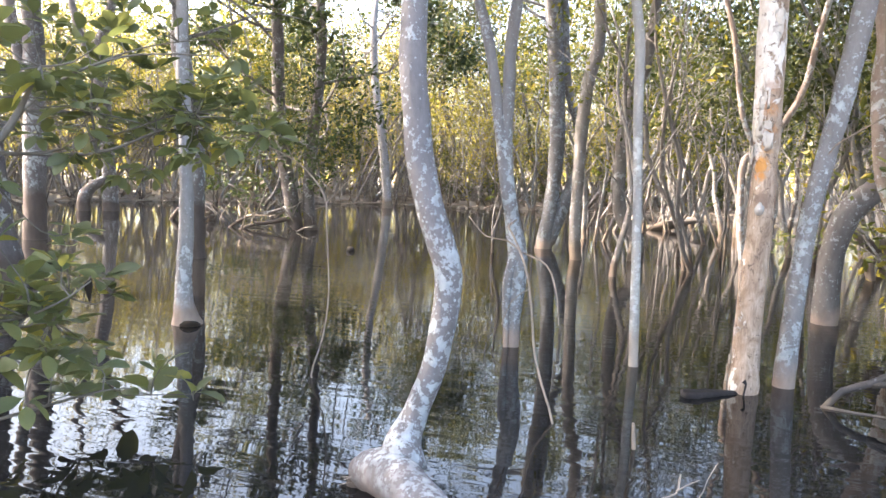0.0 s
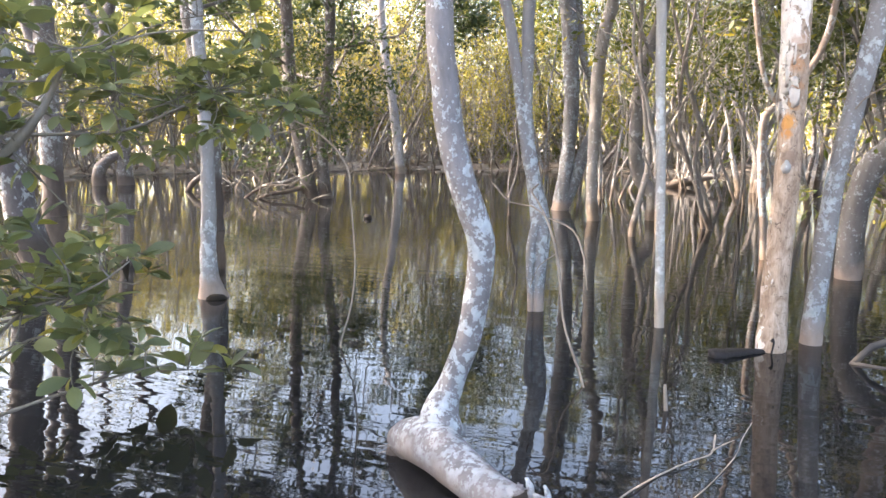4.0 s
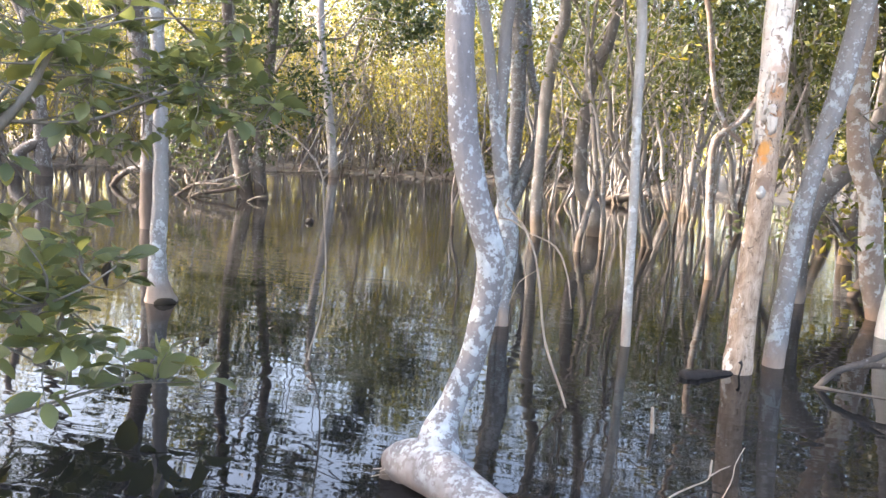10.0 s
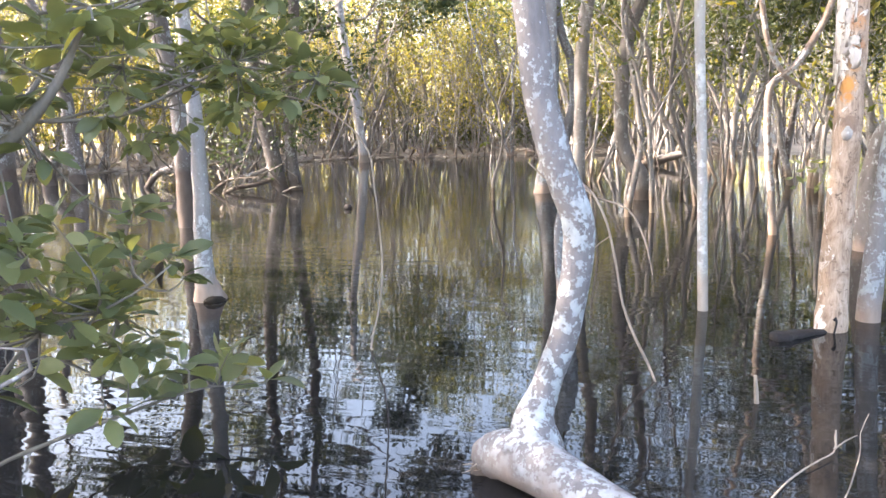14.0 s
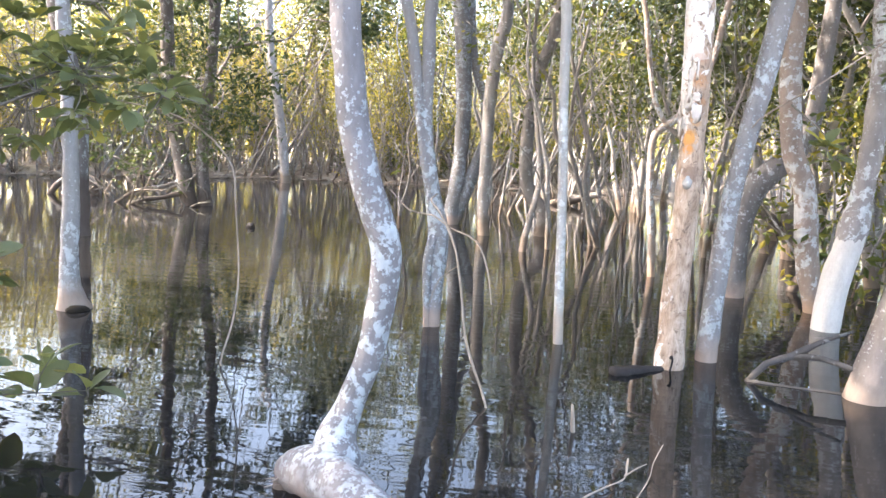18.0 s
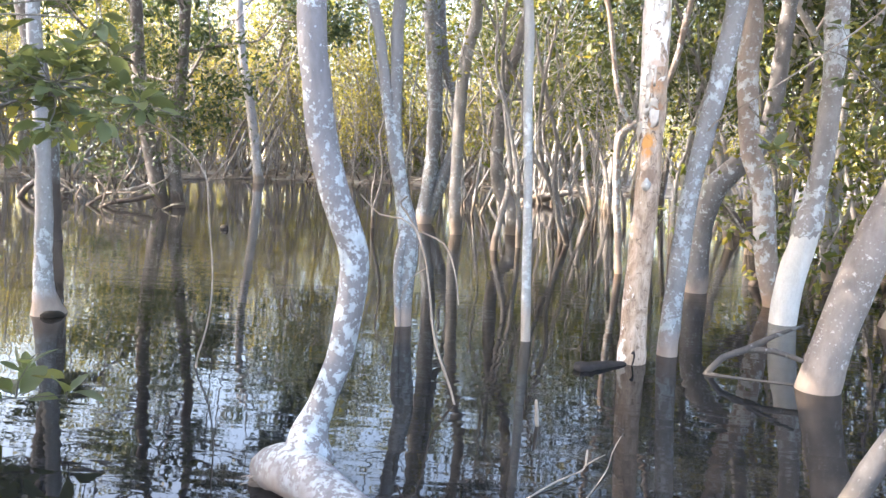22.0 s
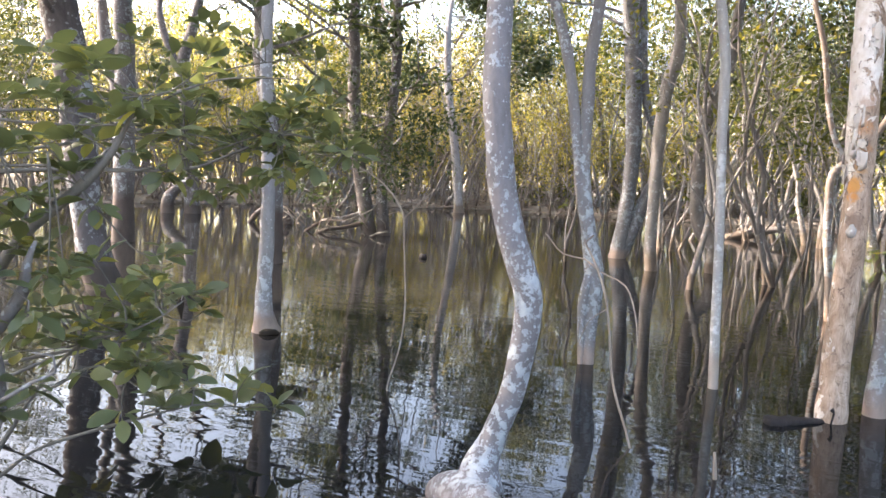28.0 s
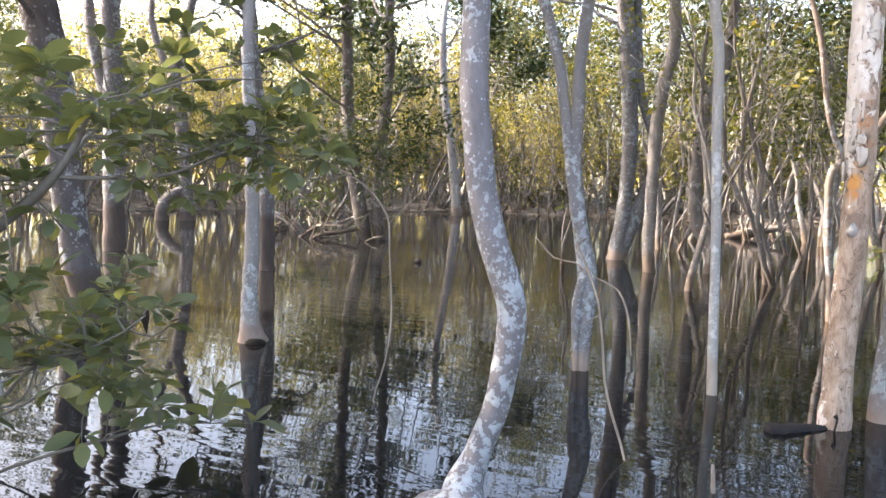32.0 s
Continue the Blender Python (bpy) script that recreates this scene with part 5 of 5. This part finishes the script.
def sapling(seed, height, thick, mat):
    """One crooked young stem with a fork or two and a few leaves, standing at the origin."""
    rng = np.random.default_rng(seed)
    ob = thing("mangrove_sapling", (0, 0, 0), "crooked young mangrove stem with few leaves", "sapling", "young stems in the grove")
    way, here = np.array([*(rng.normal(size=2) * 0.18), 1.0]), np.array([0, 0, -0.4])
    pts = [(*here, thick * 1.1)]
    for j in range(12):
        way = way + rng.normal(size=3) * (0.2, 0.2, 0.04)
        way[:2] *= 0.8
        here = here + way / np.linalg.norm(way) * (height + 0.4) / 12
        pts.append((*here, thick * (1 - 0.06 * j)))
    part("trunk", Soup().tube(pts, 7, 0.12, 0.1, seed=seed), mat, ob)
    tips = [np.array(pts[-1][:3])]
    for k in (3, 5, 7, 9):
        a, w = np.array(pts[k][:3]), np.array([*(rng.normal(size=2) * 0.35), 0.95])
        row = [(*a, pts[k][3] * 0.6)]
        for j in range(5):
            w = w + rng.normal(size=3) * (0.3, 0.3, 0.1)
            a = a + w * 0.22
            row.append((*a, pts[k][3] * 0.6 * (1 - 0.16 * (j + 1))))
        part("limb", Soup().tube(row, 5, 0.15, 0), mat, ob)
        tips.append(a)
    part("foliage", Soup().leaves(crown_on(rng, tips, 15, 0.24, 0.1), 0.11, rng), M_OLIVELEAF if seed % 3 == 0 else M_GROVELEAF, ob, kind="stuff", smooth=False)
    return ob


YOUNG = [sapling(201, 3.6, 0.035, M_TAN), sapling(202, 4.4, 0.045, M_GROVE), sapling(203, 3.0, 0.028, M_BROWN), sapling(204, 5.0, 0.055, M_TAN), sapling(205, 4.0, 0.04, M_ROUGH), sapling(206, 2.6, 0.03, M_GROVE)]


def plant_grove():
    placed = [(x, y) for x, y in ((-5.9, 12.05), (-5.66, 12.2), (-1.07, 11.5), (-0.39, 10.2), (0.46, 10.6), (-7.05, 20.1), (-11.5, 13.7), (2.32, 6.5), (2.9, 5.9), (3.7, 5.4), (1.68, 7.35), (-8.2, 8.1), (-5.1, 7.5), (-5.3, 4.8))]
    used = set()

    def plant(kinds, count, box, ok, gap, sizes=(0.85, 1.12)):
        made, rng = 0, np.random.default_rng([7, int(abs(box[0]) * 10), int(abs(box[2]) * 10), len(kinds)])
        for _ in range(count * 60):
            if made >= count:
                break
            x, y = rng.uniform(box[0], box[1]), rng.uniform(box[2], box[3])
            s = shore(x, y)
            if not ok(x, y, s) or any((x - a) ** 2 + (y - b) ** 2 < gap * gap for a, b in placed):
                continue
            placed.append((x, y))
            made += 1
            fresh = [k for k in kinds if k.name not in used]
            kind = fresh[0] if fresh else kinds[int(rng.integers(len(kinds)))]
            size = rng.uniform(*sizes)
            m = Matrix.Translation((x, y, max(-0.25, ground_z(x, y)))) @ Matrix.Rotation(rng.uniform(0, 6.28), 4, "Z")
            if kind.name in used:
                kind = copy_thing(kind, m)
            else:
                used.add(kind.name)
                kind.matrix_basis = m
            kind.scale = (size, size, size)

    def fan(x, y):
        return -0.62 < math.atan2(-(x - 0.5), y + 1.1) < 1.05

    # giants added so their unseen crowns block the sky mirrored in the water
    plant(GIANT, 2, (-13, -9, 15, 20), lambda x, y, s: -1.5 < s < 3.0, 1.9, (0.65, 0.75))
    for x, y in ((-3.2, 22.8), (-4.2, 24.2), (-8.4, 21.9), (-1.4, 23.2), (-10.7, 20.2)):
        plant(GIANT, 1, (x - 0.4, x + 0.4, y - 0.4, y + 0.4), lambda x, y, s: True, 0.3, (0.8, 0.95))
    for x, y in ((-5.4, 22.6), (-6.8, 23.6), (-2.6, 23.6)):
        plant(GIANT, 1, (x - 0.4, x + 0.4, y - 0.4, y + 0.4), lambda x, y, s: True, 0.3, (0.95, 1.08))
    plant(HIGH, 10, (-24, 14, 14, 32), lambda x, y, s: 0.3 < s < 9 and fan(x, y) and not -19 < x < -10.5, 1.5, (0.75, 0.98))
    plant(BARE, 22, (-22, 8, 12, 30), lambda x, y, s: 0.0 < s < 6 and fan(x, y), 1.2)
    plant(YELLOW, 85, (-26, 2, 9, 36), lambda x, y, s: 0.2 < s < 8 and fan(x, y), 0.62)
    plant(LOW, 48, (-26, 14, 9, 38), lambda x, y, s: 0.2 < s < 12 and fan(x, y), 0.7)
    plant(YOUNG, 15, (-3.4, 7, 8.5, 22), lambda x, y, s: s < 0.5 and x > -2.0 + 0.12 * (y - 8.5), 0.42)
    plant(YOUNG, 100, (-24, 8, 9, 30), lambda x, y, s: -0.25 < s < 3.5 and fan(x, y), 0.36)
    plant(HIGH, 5, (3.4, 6.6, 7.6, 12), lambda x, y, s: s > -2.0, 1.0)
    for x, y in ((-14.8, 10.6), (-17.6, 12.8)):
        plant(HIGH, 1, (x - 0.3, x + 0.3, y - 0.3, y + 0.3), lambda x, y, s: True, 0.2)
    # unseen trees added on the sun side to shade the log and curved stem
    plant(HIGH, 1, (-6.3, -6.1, 0.9, 1.1), lambda x, y, s: True, 0.2)
    plant(SHADE, 1, (-5.8, -5.6, 0.8, 1.0), lambda x, y, s: True, 0.2, (0.9, 0.95))
    plant(SHADE, 1, (-5.4, -5.2, 1.2, 1.4), lambda x, y, s: True, 0.2, (0.9, 0.95))
    plant(SHADE, 1, (-6.9, -6.6, 0.5, 0.7), lambda x, y, s: True, 0.2)
    plant(LOW, 13, (-2.6, 7, 9.5, 23), lambda x, y, s: s < 0.4 and x > -2.6 + 0.1 * (y - 9) + 0.4, 0.85)
    plant(HIGH, 8, (-1.5, 7, 10, 23), lambda x, y, s: s < 0.4 and x > -1.8 + 0.1 * (y - 9), 1.3, (0.85, 1.1))
    plant(LOW + HIGH, 24, (4.2, 14, 3.0, 16), lambda x, y, s: s > -0.6 and x > 4.2, 0.95)
    plant(BUSH, 30, (-22, 3, 9, 31), lambda x, y, s: 1.2 < s < 5.5 and fan(x, y), 0.5, (0.6, 0.95))
    plant(BUSH, 7, (3.4, 8, 6.6, 12), lambda x, y, s: s > -1.6, 0.7)
    # more unseen trees, left and behind, added for shade and to close the sky
    plant(HIGH, 2, (-22, -9.5, 2, 8), lambda x, y, s: x < -9.8 and y < 12.5, 1.6)
    plant(HIGH, 12, (-24, -6.5, -7, 4), lambda x, y, s: x < -6.5, 1.5)
    plant(LOW + HIGH, 13, (-10, 14, -12, -3.4), lambda x, y, s: True, 1.5)


plant_grove()


def thicket():
    """Thin saplings, roots and twigs crowding the far waterline, and the woods beyond."""
    rng = np.random.default_rng(17)
    for mat, count, label, lo, hi in ((M_TAN, 150, "crowded thin tan saplings along the muddy bank", 1.4, 4.6), (M_GROVE, 140, "crowded thin brown saplings along the muddy bank", 1.4, 4.8), (M_TAN, 130, "tall thin bare stems crowding behind the bank", 3.4, 6.2), (M_TWIG, 600, "tangle of dry pale twigs and roots at the waterline", 0.25, 1.1),
                                     (M_BROWN, 55, "bare grey-brown stems standing in front of the golden trees", 2.6, 5.6), (M_ROUGH, 35, "thin grey stems standing in front of the golden trees", 2.8, 5.8)):
        front = mat in (M_BROWN, M_ROUGH)
        s, made = Soup(), 0
        while made < count:
            x, y = rng.uniform(-24, 8), rng.uniform(8, 32)
            d = shore(x, y)
            wet = -2.6 + 0.12 * (y - 9) < x < 6 and 11 < y
            if front and not (-0.35 < d < 0.5 and x < -1.5 and y < 26):
                continue
            if not (-0.3 < d < 5.0 or (wet and d < 0 and rng.uniform() < 0.1)):
                continue
            made += 1
            tall = rng.uniform(lo, hi)
            low = hi < 1.5
            here = np.array([x, y, max(-0.2, ground_z(x, y)) - 0.05])
            way = np.array([*(rng.normal(size=2) * (0.7 if low else 0.16)), 1.0])
            r = rng.uniform(0.008, 0.018) if low else rng.uniform(0.009, 0.022) if lo > 3 else rng.uniform(0.012, 0.036)
            pts = [(*here, r)]
            for j in range(4):
                way = way + rng.normal(size=3) * (0.35 if low else 0.24 if front else 0.16) * (1, 1, 0.3)
                here = here + way / np.linalg.norm(way) * tall / 4
                pts.append((*here, r * (1 - 0.2 * (j + 1))))
            s.tube(pts, 4, 0.35, 0)
        tagged(new("sapling_thicket" if hi > 1.5 else "root_tangle", s.mesh("thicket", mat)), label, "saplings" if hi > 1.5 else "roots", kind="stuff")
    s, made = Soup(), 0
    while made < 420:
        x, y = rng.uniform(-24, 4), rng.uniform(9, 27)
        if not -0.35 < shore(x, y) < 0.9:
            continue
        made += 1
        z, turn, long, r = max(0.0, ground_z(x, y)) + 0.02, rng.uniform(0, 6.28), rng.uniform(0.25, 0.9), rng.uniform(0.008, 0.03)
        tip = (x + math.cos(turn) * long, y + math.sin(turn) * long)
        s.tube([(x, y, z, r), ((x + tip[0]) / 2, (y + tip[1]) / 2, z + rng.uniform(0, 0.1), r * 0.9), (*tip, z + rng.uniform(-0.05, 0.15), r * 0.5)], 5, 0.2, 0)
    tagged(new("driftwood_litter", s.mesh("litter", M_TWIG)), "fallen pale twigs strewn along the muddy waterline", "twigs", kind="stuff")
    spots = []
    while len(spots) < 420:
        x, y = rng.uniform(-26, 10), rng.uniform(8, 36)
        if 1.0 < shore(x, y) < 12:
            spots.append((x, y, 0.4 + 4.4 * rng.uniform() ** 1.4))
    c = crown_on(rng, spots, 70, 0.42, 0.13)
    tagged(new("undergrowth", Soup().leaves(c, 0.13, rng).mesh("undergrowth", M_SUNLEAF, False)), "undergrowth behind the bank coloured gold as if sunlit", "shrubs", kind="stuff")
    spots = []
    for k in range(1700):
        a, far = rng.uniform(-1.0, 1.5), rng.uniform(34, 64)
        x, y = -math.sin(a) * far, math.cos(a) * far
        spots.append((x, y, rng.uniform(0.3, 8.0) if k % 3 else rng.uniform(0.2, 3.0)))
    # sun glow of the far woods comes from the gold leaf colour
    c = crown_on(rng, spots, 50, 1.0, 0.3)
    tagged(new("far_woods", Soup().leaves(c, 0.34, rng).mesh("far_woods", M_SUNLEAF, False)), "distant woods closing the view, leaves coloured gold as if sunlit", "woods", kind="stuff")


thicket()
